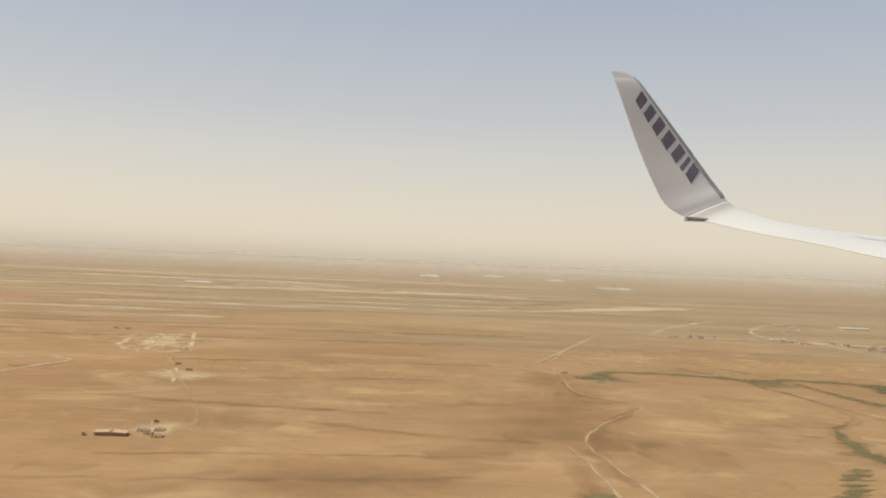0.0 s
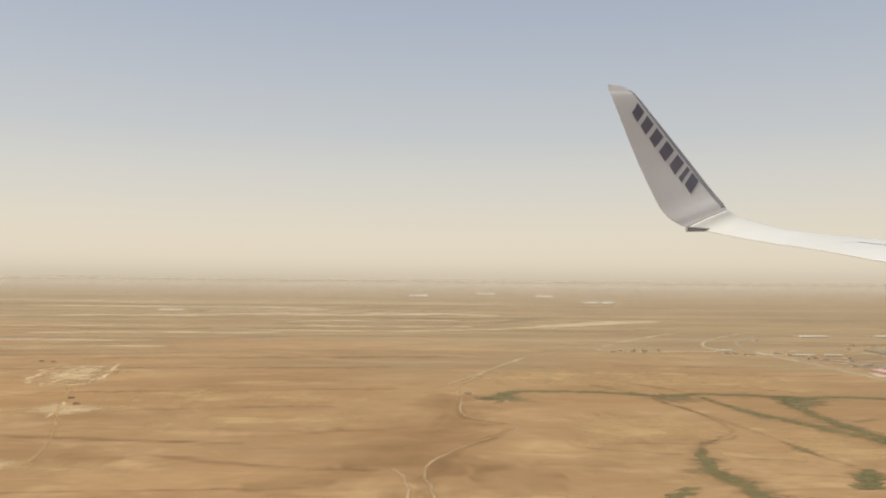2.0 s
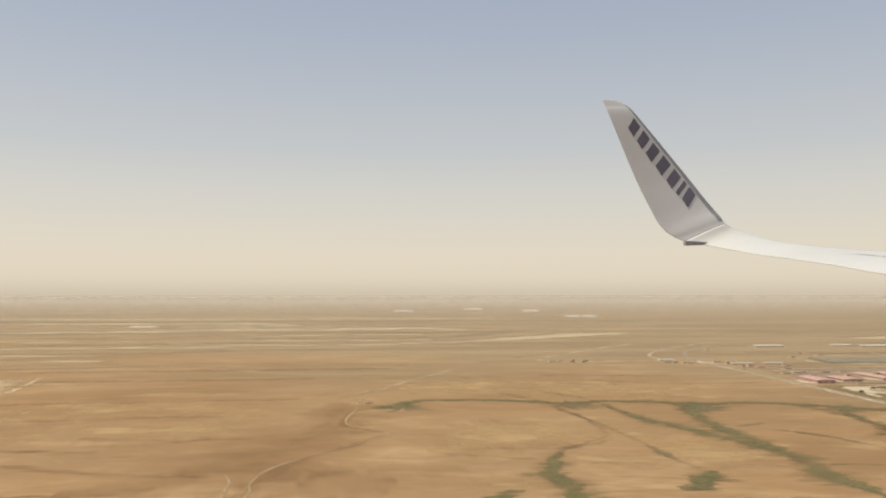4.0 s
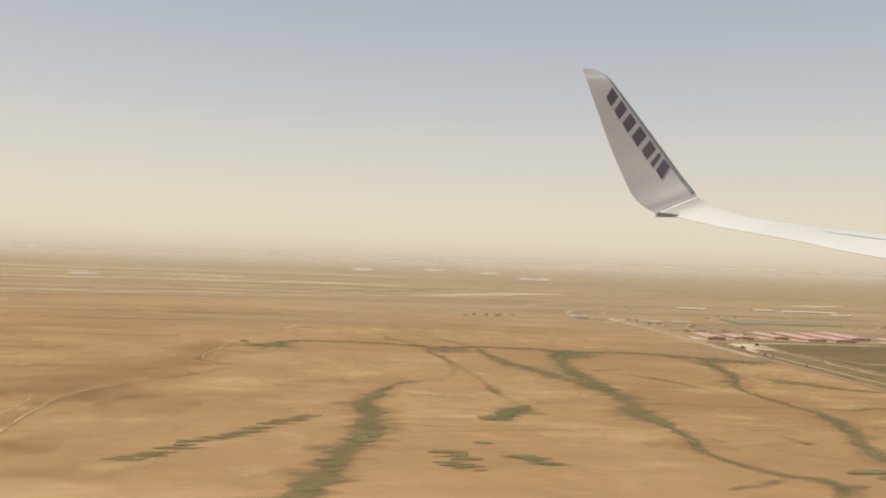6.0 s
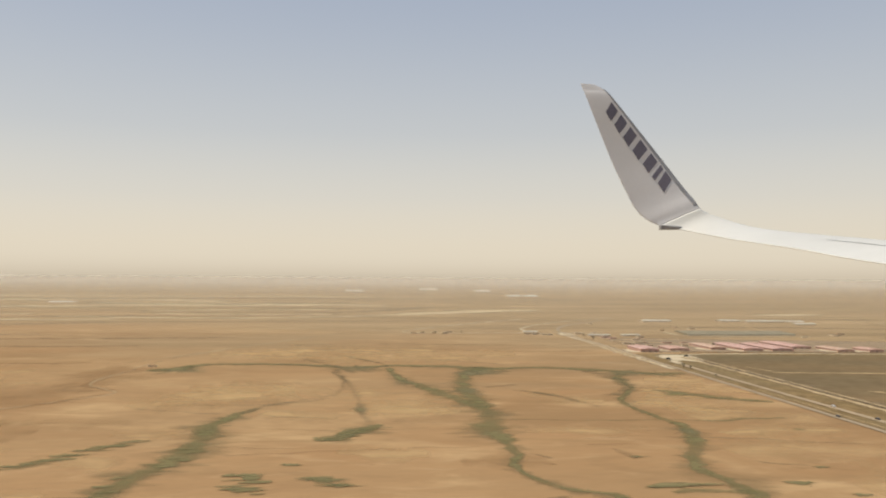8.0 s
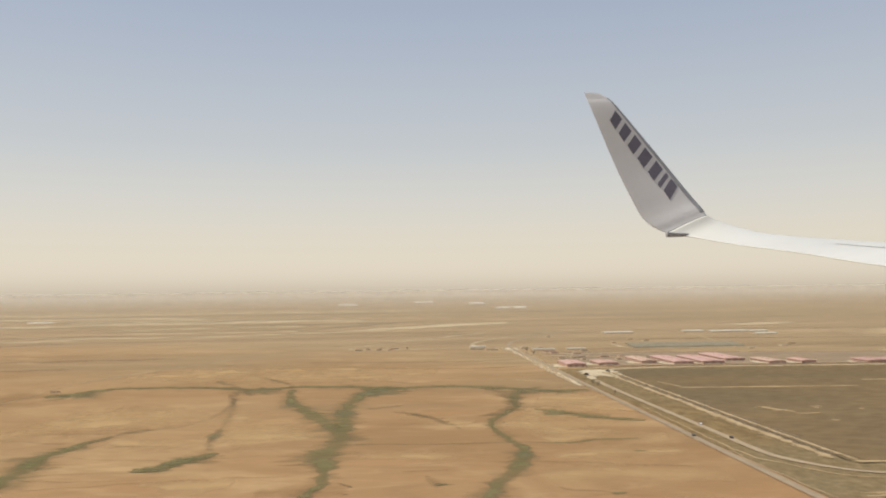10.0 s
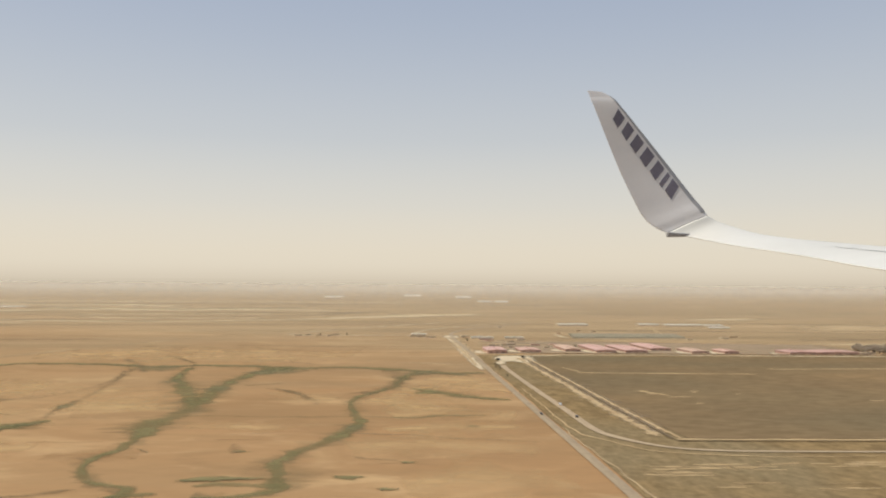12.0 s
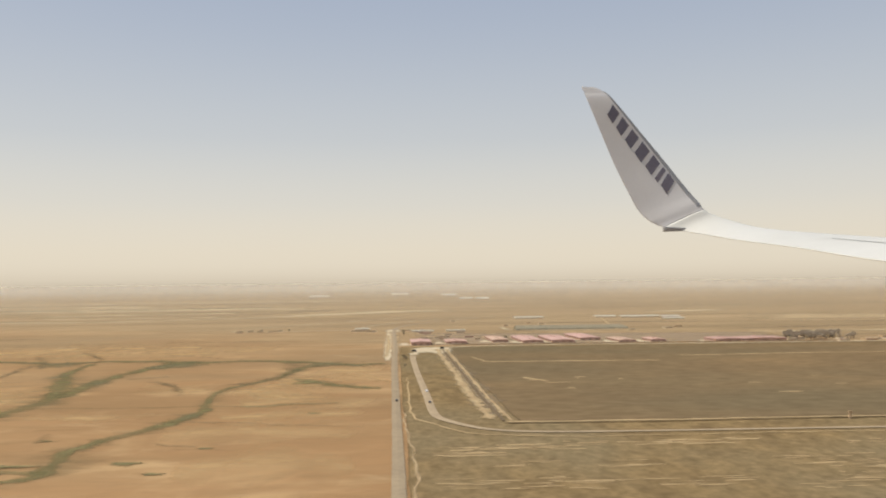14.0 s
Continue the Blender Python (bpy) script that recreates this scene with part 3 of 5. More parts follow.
lay_brown_ground(0, [(8.53, 24.72, 2.43), (9.72, 24.66, 6.07), (10.91, 24.60, 2.43)])
lay_brown_ground(1, [(4.33, 34.18, 1.97), (8.06, 34.02, 4.93), (11.82, 33.87, 1.97)])
lay_brown_ground(2, [(28.04, 26.55, 1.48), (29.63, 26.47, 3.70), (31.22, 26.39, 1.48)])
lay_brown_ground(3, [(11.82, 33.87, 1.64), (14.10, 33.77, 4.10), (16.39, 33.68, 1.64)])
lay_brown_ground(4, [(9.44, 31.64, 3.09), (11.40, 31.82, 7.74), (13.39, 32.01, 3.09)])
lay_brown_ground(5, [(17.97, 38.41, 2.28), (19.96, 38.65, 5.70), (21.99, 38.89, 2.28)])
lay_brown_ground(6, [(1.03, 30.85, 1.43), (2.91, 31.02, 3.58), (4.82, 31.20, 1.43)])
lay_brown_ground(7, [(-12.05, 27.59, 1.11), (-10.53, 27.71, 2.78), (-8.97, 27.84, 1.11)])
lay_brown_ground(8, [(-7.36, 35.35, 1.86), (-5.80, 35.54, 4.64), (-4.21, 35.73, 1.86)])

# darker streaks of soil


def lay_dark_streak(i, p):
    land(ribbon("soil_streak", [(x, y, 2.6 * q) for x, y, q in p], DARK_SOIL, 0.0125 + 0.0001 * i, step=0.5, rag=0.5, wiggle=0.25, seed=i), "streak of darker soil", "soil")


lay_dark_streak(0, [(-12.55, 25.83, 0.29), (-9.935, 26.2, 0.31), (-6.754, 26.36, 0.29), (-3.177, 26.69, 0.33), (0.3787, 27.06, 0.34), (3.152, 27.65, 0.24)])
lay_dark_streak(1, [(-4.885, 35.87, 0.38), (-3.051, 35.78, 0.51), (-1.094, 34.84, 0.57), (0.7689, 34.17, 0.57), (2.549, 33.59, 0.47), (4.821, 33.35, 0.38), (6.045, 33.05, 0.28)])
lay_dark_streak(2, [(-2.53, 42.26, 0.46), (0.24, 41.59, 0.6), (4.443, 41.59, 0.58), (7.461, 42.7, 0.47)])
lay_dark_streak(3, [(20.45, 27.52, 0.13), (24.82, 28.32, 0.15), (29.53, 28.74, 0.11)])
lay_dark_streak(4, [(-22.28, 49.63, 0.63), (-20.42, 49.91, 0.83), (-19.37, 51.53, 0.56)])
lay_dark_streak(5, [(-16.39, 55.16, 0.55), (-3.724, 56.41, 0.71), (7.267, 57.41, 0.55)])
lay_dark_streak(6, [(-22.28, 78.37, 1.1), (-2.139, 79.83, 1.4), (13.14, 81.36, 1.1)])
lay_dark_streak(7, [(-33.4, 67.88, 1), (-8.751, 70.46, 0.92), (6.614, 71.42, 0.73)])
lay_dark_streak(8, [(-15.41, 41.49, 0.47), (-7.074, 39.48, 0.56), (0.3349, 38.48, 0.38)])
lay_dark_streak(9, [(-10.4, 47.39, 0.44), (-2.131, 49.08, 0.65), (6.224, 49.79, 0.47)])
lay_dark_streak(10, [(38.32, 29.16, 0.093), (41.2, 28.77, 0.11), (44.08, 28.22, 0.092)])
lay_dark_streak(11, [(37.94, 25.29, 0.11), (39.54, 24.83, 0.11), (40.48, 24.56, 0.075)])
lay_dark_streak(12, [(-10.44, 29.41, 0.24), (-3.712, 29.99, 0.29), (3.891, 30.29, 0.19)])
lay_dark_streak(13, [(25.55, 73.73, 0.89), (36.15, 72.49, 0.88), (43.99, 72.93, 0.7)])
lay_dark_streak(14, [(29.15, 68.81, 0.53), (36.29, 66.11, 0.53), (43.33, 66.64, 0.44)])
lay_dark_streak(15, [(15.39, 38.12, 0.28), (19.15, 38.52, 0.33), (21.97, 38.25, 0.24)])
lay_dark_streak(16, [(20.27, 32.77, 0.15), (23.87, 31.95, 0.19), (28.1, 32.19, 0.15)])
lay_dark_streak(17, [(23.78, 24.6, 0.19), (24.45, 24.03, 0.32), (24.92, 23.28, 0.25)])
# slope shade along the tracks, painted as browner bands
for i, p in enumerate([[(8.197, 26.51, 1.3), (7.909, 31.1, 1.5), (8.918, 35.62, 1.3), (11.09, 39.67, 1.1), (12.8, 42.62, 0.84)], [(5.619, 22.87, 1.9), (6.472, 26.56, 2.1), (6.953, 31.12, 1.7)], [(12.63, 43.5, 0.75), (10.6, 45.75, 0.75), (10.49, 51.34, 0.64)]]):
    land(ribbon("soil_streak", p, BROWN_SHADE, 0.0143 + 0.0001 * i, step=0.5, rag=0.5, wiggle=0.3, seed=20 + i), "soft band of browner soil and slope shade", "soil")

# ---- dry river beds with scrub ----
tuft_spots = []
rng = random.Random(7)

def lay_river_bed(i, p):
    p = [(x, y, (1.05 if i == 4 else 1.3) * q) for x, y, q in p]
    land(ribbon("river_bed", p, GREEN if i in (0, 1, 2, 3, 4, 5, 6, 7, 12, 13, 17) else GULLY, 0.014 + 0.0002 * i, step=0.16, rag=0.5, wiggle=0.15, seed=i * 3.0), "winding dry river bed with olive-green scrub", "river bed")
    if i in (0, 1, 2, 3, 4, 5, 7, 13):
        land(ribbon("river_bed", [(x, y, 1.9 * q + 0.15) for x, y, q in p], FRINGE, 0.0110 + 0.0001 * i, step=0.2, rag=0.7, wiggle=0.3, seed=200 + i), "sparse scrub on the banks of a dry river bed", "river bed")
    for q in curve_points(p, 0.12):
        tuft_spots.append((q.x + rng.gauss(0, 0.2) * q.z, q.y + rng.gauss(0, 0.2) * q.z, rng.uniform(0.012, 0.032)))


lay_river_bed(0, [(20.47, 37.58, 0.28), (19.74, 35.21, 0.75), (19.33, 32.54, 0.9), (19.56, 30.09, 1), (19.46, 27.99, 1), (19.18, 26.27, 0.9), (18.63, 24.53, 0.96), (18.47, 23.05, 0.96), (18.22, 21.56, 0.96), (17.91, 20.27, 0.96), (17.5, 16.97, 0.97)])
lay_river_bed(1, [(26.38, 53.8, 0.46), (26.9, 48.44, 0.6), (27.68, 45.62, 0.8), (28.84, 42.03, 1.2), (29.61, 39.53, 1.0), (30.12, 37.3, 0.9)])
lay_river_bed(2, [(32.47, 54.77, 0.73), (30.99, 50.19, 0.78), (30.23, 45.34, 0.92), (30.17, 41.52, 0.93), (30.38, 38.1, 0.93), (30.4, 36.07, 1), (30.28, 34.2, 1.15), (29.9, 32.2, 1.35), (30.1, 30.3, 0.92), (30.19, 28.82, 0.57), (30.11, 27.28, 0.4), (29.89, 25.57, 0.34), (30.04, 24.47, 0.3), (30.34, 23.56, 0.34), (30.82, 22.81, 0.4), (31.59, 22.39, 0.4), (31.97, 21.98, 0.38), (31.79, 21.15, 0.38), (31.24, 20.14, 0.43), (30.96, 19.12, 0.48), (30.22, 16.79, 0.48)])
lay_river_bed(3, [(40.57, 50.72, 0.89), (39.46, 47.8, 0.68), (38.91, 43.53, 0.4), (37.34, 39.76, 0.36), (37.03, 37.15, 0.37), (37.32, 34.5, 0.46), (37.6, 32.37, 0.57), (37.18, 30.15, 0.79), (36.39, 28.02, 0.61), (35.67, 26.49, 0.56), (35.32, 25.04, 0.56), (35.5, 23.6, 0.6), (35.8, 22.4, 0.75), (35.75, 21.66, 0.6), (35.06, 21.25, 0.5), (34.32, 21.01, 0.45), (33.66, 20.99, 0.25)])
lay_river_bed(4, [(11.71, 52.49, 0.93), (13.11, 53.62, 1.4), (14.6, 56.08, 1.2), (18.22, 56.58, 1), (21.43, 55.55, 1.2), (24.37, 54.11, 1.8), (26.92, 55.46, 1.2), (30.39, 54.51, 1.5), (32.41, 53.1, 1.7), (35.84, 54, 1.2), (38.56, 52.9, 1.4), (40.54, 51.65, 1.3), (42.71, 50.22, 1.4), (44.55, 50.65, 0.78)])
lay_river_bed(5, [(39.82, 42.98, 0.27), (40.94, 41.74, 0.73), (42.07, 40.16, 0.82), (43.28, 39.1, 0.86), (44.3, 38.48, 0.36)])
lay_river_bed(6, [(30.98, 34.06, 0.19), (32.38, 34.02, 0.22), (34.98, 33.71, 0.19), (37.2, 33.8, 0.2), (39.51, 33.49, 0.3), (41.06, 33.91, 0.35), (42.62, 34.06, 0.27)])
lay_river_bed(7, [(23.77, 29.88, 0.29), (24.34, 30.5, 0.76), (24.99, 31.56, 0.9), (25.46, 32.63, 0.71), (25.83, 33.24, 0.28)])
lay_river_bed(8, [(25.46, 33.52, 0.37), (24.98, 35.77, 0.47), (24.83, 39.37, 0.47), (24.49, 43.24, 0.51), (23.73, 48.7, 0.65), (23.08, 53.39, 0.74)])
lay_river_bed(9, [(33.01, 43.1, 0.28), (34.22, 41.24, 0.46), (35.37, 38.24, 0.45), (35.56, 37.18, 0.28)])
lay_river_bed(10, [(20.43, 60.18, 0.64), (22.81, 55.51, 0.64), (24.38, 50.81, 0.65)])
lay_river_bed(11, [(28.56, 21, 0.29), (29.79, 21.54, 0.38), (30.74, 22.08, 0.29)])
lay_river_bed(12, [(35.9, 22.17, 0.6), (34.86, 22.36, 0.5), (34.14, 22.39, 0.55), (33.46, 22.29, 0.3)])
lay_river_bed(17, [(32.9, 21.5, 0.25), (32.26, 21.35, 0.4), (31.6, 21.2, 0.3)])
lay_river_bed(13, [(32.39, 54.44, 1.5), (31.52, 51.78, 1), (30.99, 50.1, 0.82)])
lay_river_bed(14, [(22.53, 63.39, 0.54), (24.44, 60.03, 0.64), (26.18, 56.65, 0.55)])
lay_river_bed(15, [(30.68, 27.45, 0.13), (31.25, 26.72, 0.21)])
lay_river_bed(16, [(23.69, 24.51, 0.13), (24.26, 23.95, 0.29), (24.73, 23.38, 0.34)])
for i, (x, y, s) in enumerate([(37.48, 23.12, 0.3), (38.54, 21.75, 0.17), (39.17, 25.02, 0.17), (6.545, 25.63, 0.38), (5.275, 24.74, 0.39), (41.78, 31.43, 0.15), (13.3, 53.44, 0.73), (34.44, 19.19, 0.3), (33.99, 26.8, 0.2), (21.97, 24.82, 0.30), (23.01, 26.15, 0.20), (22.05, 23.16, 0.35), (24.08, 24.28, 0.30), (24.60, 23.55, 0.25), (40.66, 41.20, 0.50)]):
    land(patch("scrub_patch", [(x + 2.0 * s * math.cos(a), y + 1.2 * s * math.sin(a)) for a in (0, 1, 2, 3, 4, 5.2)], TUFTED, 0.0185 + 0.0001 * i, rag=0.6, seed=x, border=0.7), "small patch of olive-green scrub", "scrub")
    tuft_spots += [(x + rng.gauss(0, 0.8) * s, y + rng.gauss(0, 0.4) * s, rng.uniform(0.02, 0.05)) for _ in range(10)]
for i, (x, y, w_, d_) in enumerate([(32.05, 51.6, 3.8, 5.0), (40.74, 50.6, 3.7, 3.6), (13.65, 52.9, 3.6, 5.2), (24.55, 53.4, 3.9, 4.2), (39.39, 46.95, 1.4, 3), (27.17, 46.45, 1.5, 3.1), (30.35, 42.91, 1.7, 3.7), (31.35, 50.6, 1.8, 2.9), (24.98, 36.92, 0.85, 1.9), (42.82, 49.71, 2.1, 1.8), (37.34, 31.31, 0.93, 2.2)]):
    land(patch("scrub_patch", [(x + 0.6 * w_ * math.cos(a), y + 0.6 * d_ * math.sin(a)) for a in (0, 1, 2, 3, 4, 5.2)], THIN_GREEN, 0.0172 + 0.0001 * i, rag=0.6, seed=x, border=0.9), "thin olive-green scrub along a river bed", "scrub")
# thin dark gullies
for i, p in enumerate([[(20.28, 37.24, 0.38), (21.13, 38.63, 0.42), (22.62, 40.25, 0.47), (23.56, 41.6, 0.51), (23.84, 43.95, 0.47), (23.83, 48.27, 0.46), (22.81, 52.22, 0.55)], [(35.37, 37.89, 0.18), (37.78, 36.78, 0.18), (41.45, 36.44, 0.18)], [(32.9, 29.77, 0.094), (35.69, 30.44, 0.15)],
                       [(44.26, 52.18, 0.36), (47.18, 53.36, 0.35)], [(29.06, 60.28, 0.54), (31.98, 57.7, 0.54), (35.64, 54.67, 0.45)], [(26.48, 53.29, 0.55), (26, 56.66, 0.55), (24.35, 60.04, 0.45)], [(38.82, 43.88, 0.36), (40.71, 43.64, 0.36), (42.53, 42.9, 0.27)], [(19.89, 29.17, 0.13), (22.54, 28.55, 0.17), (25.19, 28.85, 0.13)],
                       [(38.87, 52.08, 1.9), (39.29, 46.06, 1.5), (38.11, 42.36, 1.2), (36.72, 40.83, 0.71)], [(32.49, 43.21, 0.66), (34.36, 40.97, 0.95), (35.09, 38.37, 0.63)], [(31.17, 44.09, 0.68), (32.36, 44.71, 1.1), (33.39, 45.36, 0.72)], [(32.64, 28.8, 0.18), (33.62, 28.86, 0.3), (34.63, 28.97, 0.18)], [(33.47, 28.29, 0.28), (33.62, 27.18, 0.63), (33.77, 26.16, 0.24)], [(37.39, 26.17, 0.25), (37.94, 25.55, 0.57), (39.03, 25.11, 0.28)], [(14.96, 37.43, 0.28), (17.27, 36.56, 0.44), (19.27, 35.83, 0.34)], [(19.84, 35.79, 0.51), (21.06, 38.51, 1.2), (22.52, 39.45, 0.63), (23.55, 40.7, 0.45)], [(20.9, 35.3, 0.33), (22.62, 34.86, 0.49), (24.32, 34.43, 0.32)], [(26.12, 34, 0.32), (28.21, 33.39, 0.31)], [(36.73, 30.02, 0.26), (39.06, 29.49, 0.38), (42.89, 28.39, 0.24)], [(30.79, 26.02, 0.19), (31.24, 25.61, 0.37)]]):
    land(ribbon("gully", p, GULLY, 0.0200 + 0.0001 * i, step=0.3, rag=0.6, wiggle=0.25, seed=60 + i), "thin dark gully with scrub", "gully")
# broken scrub rows: a hedge, loose clusters, and teeth along one river bed
scrub_rows = [(13.05 + 4.18 * f_ / 29, 23.53 + 6.36 * f_ / 29, 0.2, 0.25, 0.6, 0.30) for f_ in range(30)]
scrub_rows += [(23.87 + 1.5 * f_ / 15, 29.97 + 2.4 * f_ / 15, 0.3, 0.2, 0.6, 0.42) for f_ in range(16)]
scrub_rows += [(21.78 + 0.47 * f_ / 8, 24.73 + -2.04 * f_ / 8, 0.3, 0.1, 0.5, 0.26) for f_ in range(9)]
scrub_rows += [(23.97 + 0.76 * f_ / 6, 24.50 + -1.13 * f_ / 6, 0.25, 0.05, 0.5, 0.15) for f_ in range(7)]
scrub_rows += [(33.57 + 1.32 * f_ / 6, 22.87 + 0.27 * f_ / 6, 0.3, 0.1, 0.7, 0.26) for f_ in range(7)]
# short rows added to match the river's toothed edge in the camera's view
scrub_rows += [(18.25 + 1.25 * min(1, f_ / 16), 20.6 + 12.4 * f_ / 27, 0.62, 0.2, 0.32, 0.17) for f_ in range(28)]
for i, (x, y, jx, jy, n_, w_) in enumerate(scrub_rows):
    x, y, n_, w_ = x + rng.uniform(-jx, jx), y + rng.uniform(-jy, jy), n_ * rng.uniform(0.5, 1.3), w_ * rng.uniform(0.9, 2.1)
    land(ribbon("scrub_row", [(x - n_, y - 0.08, 0.3 * w_), (x - 0.2 * n_, y, w_), (x + n_, y + 0.08, 0.25 * w_)], TUFTED, 0.0205 + 0.00006 * i, step=0.08, rag=1.1, seed=90 + i), "short broken row of olive-green scrub", "scrub")
    for _ in range(5):
        tuft_spots.append((x + rng.uniform(-0.6, 0.6) * n_, y + rng.uniform(-0.2, 0.2) * w_, rng.uniform(0.012, 0.03)))
# low scrub: many small clumps of leaves
verts, faces = [], []
for x, y, s in tuft_spots:
    b, a0 = len(verts), rng.uniform(0, 6)
    verts += [(x + s * rng.uniform(0.7, 1.2) * math.cos(a0 + k * 1.2566), y + s * rng.uniform(0.7, 1.2) * math.sin(a0 + k * 1.2566), 0.01) for k in range(5)]
    verts += [(x + 0.55 * s * math.cos(a0 + 0.6 + k * 2.1), y + 0.55 * s * math.sin(a0 + 0.6 + k * 2.1), 0.01 + s * rng.uniform(0.15, 0.35)) for k in range(3)]
    faces += [(b, b + 1, b + 5), (b + 1, b + 2, b + 6), (b + 1, b + 6, b + 5), (b + 2, b + 3, b + 6), (b + 3, b + 7, b + 6), (b + 3, b + 4, b + 7), (b + 4, b, b + 7), (b, b + 5, b + 7), (b + 5, b + 6, b + 7)]
tagged(link_mesh("low_scrub", verts, faces, LEAF), "olive-green thorny scrub along the river beds", "scrub", kind="stuff")


# ---- roads and tracks ----
def road(name, p, mat, z, label, category="road", **k):
    return tagged(ribbon(name, p, mat, z, **k), label, category, kind="structure")


verge = ribbon("verge", [(44.89, 45.06, 0.45), (45.1, 53.48, 0.71), (45.35, 73.66, 1.3), (45.44, 85.13, 1.7)], DIRT, 0.018, rag=0.6)
land(verge, "pale dusty verge along the asphalt road", "verge")
road("road", [(43.87, -41.18, 0.37), (44.38, 1.247, 0.35), (44.69, 20.53, 0.34), (44.82, 33.15, 0.33), (44.99, 50.11, 0.34), (45.21, 62.53, 0.35), (45.32, 74.44, 0.36), (45.43, 84.38, 0.38), (46.11, 93.97, 0.42), (49.71, 104.5, 0.49), (57.64, 117, 0.56)], ASPHALT, 0.026,
     "straight grey two-lane asphalt road", soft=False, rag=0.02, crown=0.012)
road("road", [(46.27, 55.5, 0.44), (46.18, 51.74, 0.35), (46.13, 44.17, 0.32), (46.15, 36.01, 0.33), (46.14, 31.21, 0.33), (46.34, 29.45, 0.33), (47.07, 27.91, 0.31), (47.93, 26.93, 0.28), (49.51, 26.39, 0.26), (52.82, 26.14, 0.26), (60.08, 25.85, 0.26), (101.8, 24.15, 0.24), (152.1, 22.91, 0.23)], DUSTY, 0.024,
     "narrow grey service road bending along the field", soft=False, rag=0.04, crown=0.008)


def lay_dirt_track(i, p, lab):
    flat = (abs(p[-1][0] - p[0][0]) / math.hypot(p[-1][0] - p[0][0], p[-1][1] - p[0][1])) ** 2
    p = [(x, y, (0.62 if i in (7, 8, 12) else 0.95 if 7 <= i < 13 else 1.5 if i == 5 else 1.5 if i == 6 else 0.55 if i == 2 else 0.85 if i in (3, 4) else 0.75) * q * (1 + flat * (max(1, (y / 55) ** 1.6) - 1))) for x, y, q in p]
    road("dirt_track", p, LANE if i in (5, 7, 8, 12) else STREAK if i == 0 or 7 <= i < 13 else FORECOURT if i == 15 else SAND if i == 6 else DIRT if i < 14 else SPOIL, 0.019 + 0.0002 * i, lab, "track", rag=0.45, wiggle=0.12, step=0.3)


lay_dirt_track(0, [(45.54, 43.34, 0.11), (45.36, 33.85, 0.18), (45.34, 30.51, 0.2), (45.71, 29.01, 0.22), (46.45, 27.38, 0.21), (47.32, 26.31, 0.2), (49.18, 25.68, 0.2), (51.94, 25.42, 0.18), (61.06, 25.21, 0.2), (101.9, 23.44, 0.17)], "pale dirt path beside the service road")
lay_dirt_track(1, [(45.04, 31.22, 0.11), (45.1, 25.06, 0.19), (45.11, 20.53, 0.2), (45.05, 14.14, 0.19)], "pale dirt path beside the asphalt road")
lay_dirt_track(2, [(33.78, 104.8, 0.84), (23.74, 90.01, 0.78), (20.6, 84.55, 0.79), (17.37, 77.17, 0.71), (14.03, 68.21, 0.64), (11.34, 59.74, 0.46)], "pale dirt track across the plain")
lay_dirt_track(3, [(11.14, 58.91, 0.31), (10.73, 54.73, 0.28), (10.89, 52.7, 0.26), (10.42, 49.3, 0.26), (10.69, 45.83, 0.24), (12.16, 43.86, 0.24), (12.9, 42.61, 0.24), (12.23, 41.06, 0.21), (10.11, 38.28, 0.19), (8.429, 35.1, 0.19), (7.89, 32.73, 0.23), (8.024, 29.82, 0.25), (8.329, 25.96, 0.27), (8.598, 19.05, 0.29)], "pale winding dirt track")
lay_dirt_track(4, [(6.445, 33.76, 0.13), (6.984, 32.39, 0.21), (7.169, 29.84, 0.27), (7.204, 27.27, 0.29), (7.175, 25.8, 0.29), (6.761, 19.11, 0.29)], "pale dirt track joining another")
lay_dirt_track(5, [(-29.04, 55.9, 0.27), (-25.05, 55.44, 0.27), (-22.36, 54.86, 0.29), (-20.23, 53.75, 0.32), (-19.59, 52.39, 0.33), (-20.28, 50.59, 0.29), (-21.34, 47.21, 0.28), (-22.77, 42.57, 0.54)], "pale dirt track bending sharply")
lay_dirt_track(6, [(-8.52, 32.91, 0.19), (-7.986, 34.16, 0.24), (-8.003, 35.77, 0.24), (-8.947, 39.52, 0.23), (-10.24, 43.41, 0.26), (-12.34, 49.15, 0.29), (-15.07, 58.24, 0.37)], "faint pale dirt track from farm to village")
lay_dirt_track(7, [(28.74, 88.69, 0.9), (32.36, 88.13, 0.8), (39.57, 89.0, 0.8), (43.99, 89.3, 0.8), (50.54, 90.01, 0.9)], "pale dirt road to the crossroads")
lay_dirt_track(8, [(29.1, 88.3, 0.5), (28.74, 91.2, 0.6), (32.64, 99.36, 0.9), (40.28, 111.36, 1.1), (46.74, 119.72, 0.9)], "pale dirt road across the scrub")
lay_dirt_track(9, [(45.7, 82.86, 0.51), (50.63, 78.82, 0.51), (57.31, 79.98, 0.42), (68.41, 81.63, 0.49), (93.21, 77.07, 0.62), (142.3, 71.05, 0.6)], "pale road behind the red-roofed sheds")
lay_dirt_track(10, [(67.68, 82.78, 0.53), (70.45, 96.74, 0.6), (73.36, 111.2, 0.71)], "pale concrete lane between the sheds")
lay_dirt_track(11, [(52.7, 88.48, 0.34), (53.22, 91.39, 0.42), (53.92, 93.9, 0.41)], "pale dirt lane")
lay_dirt_track(12, [(42.2, 91.0, 0.7), (42.44, 96.6, 0.9), (46.68, 106.32, 1.0), (54.2, 117.03, 1.1), (61.22, 124.38, 0.8)], "pale dirt road bending round houses")
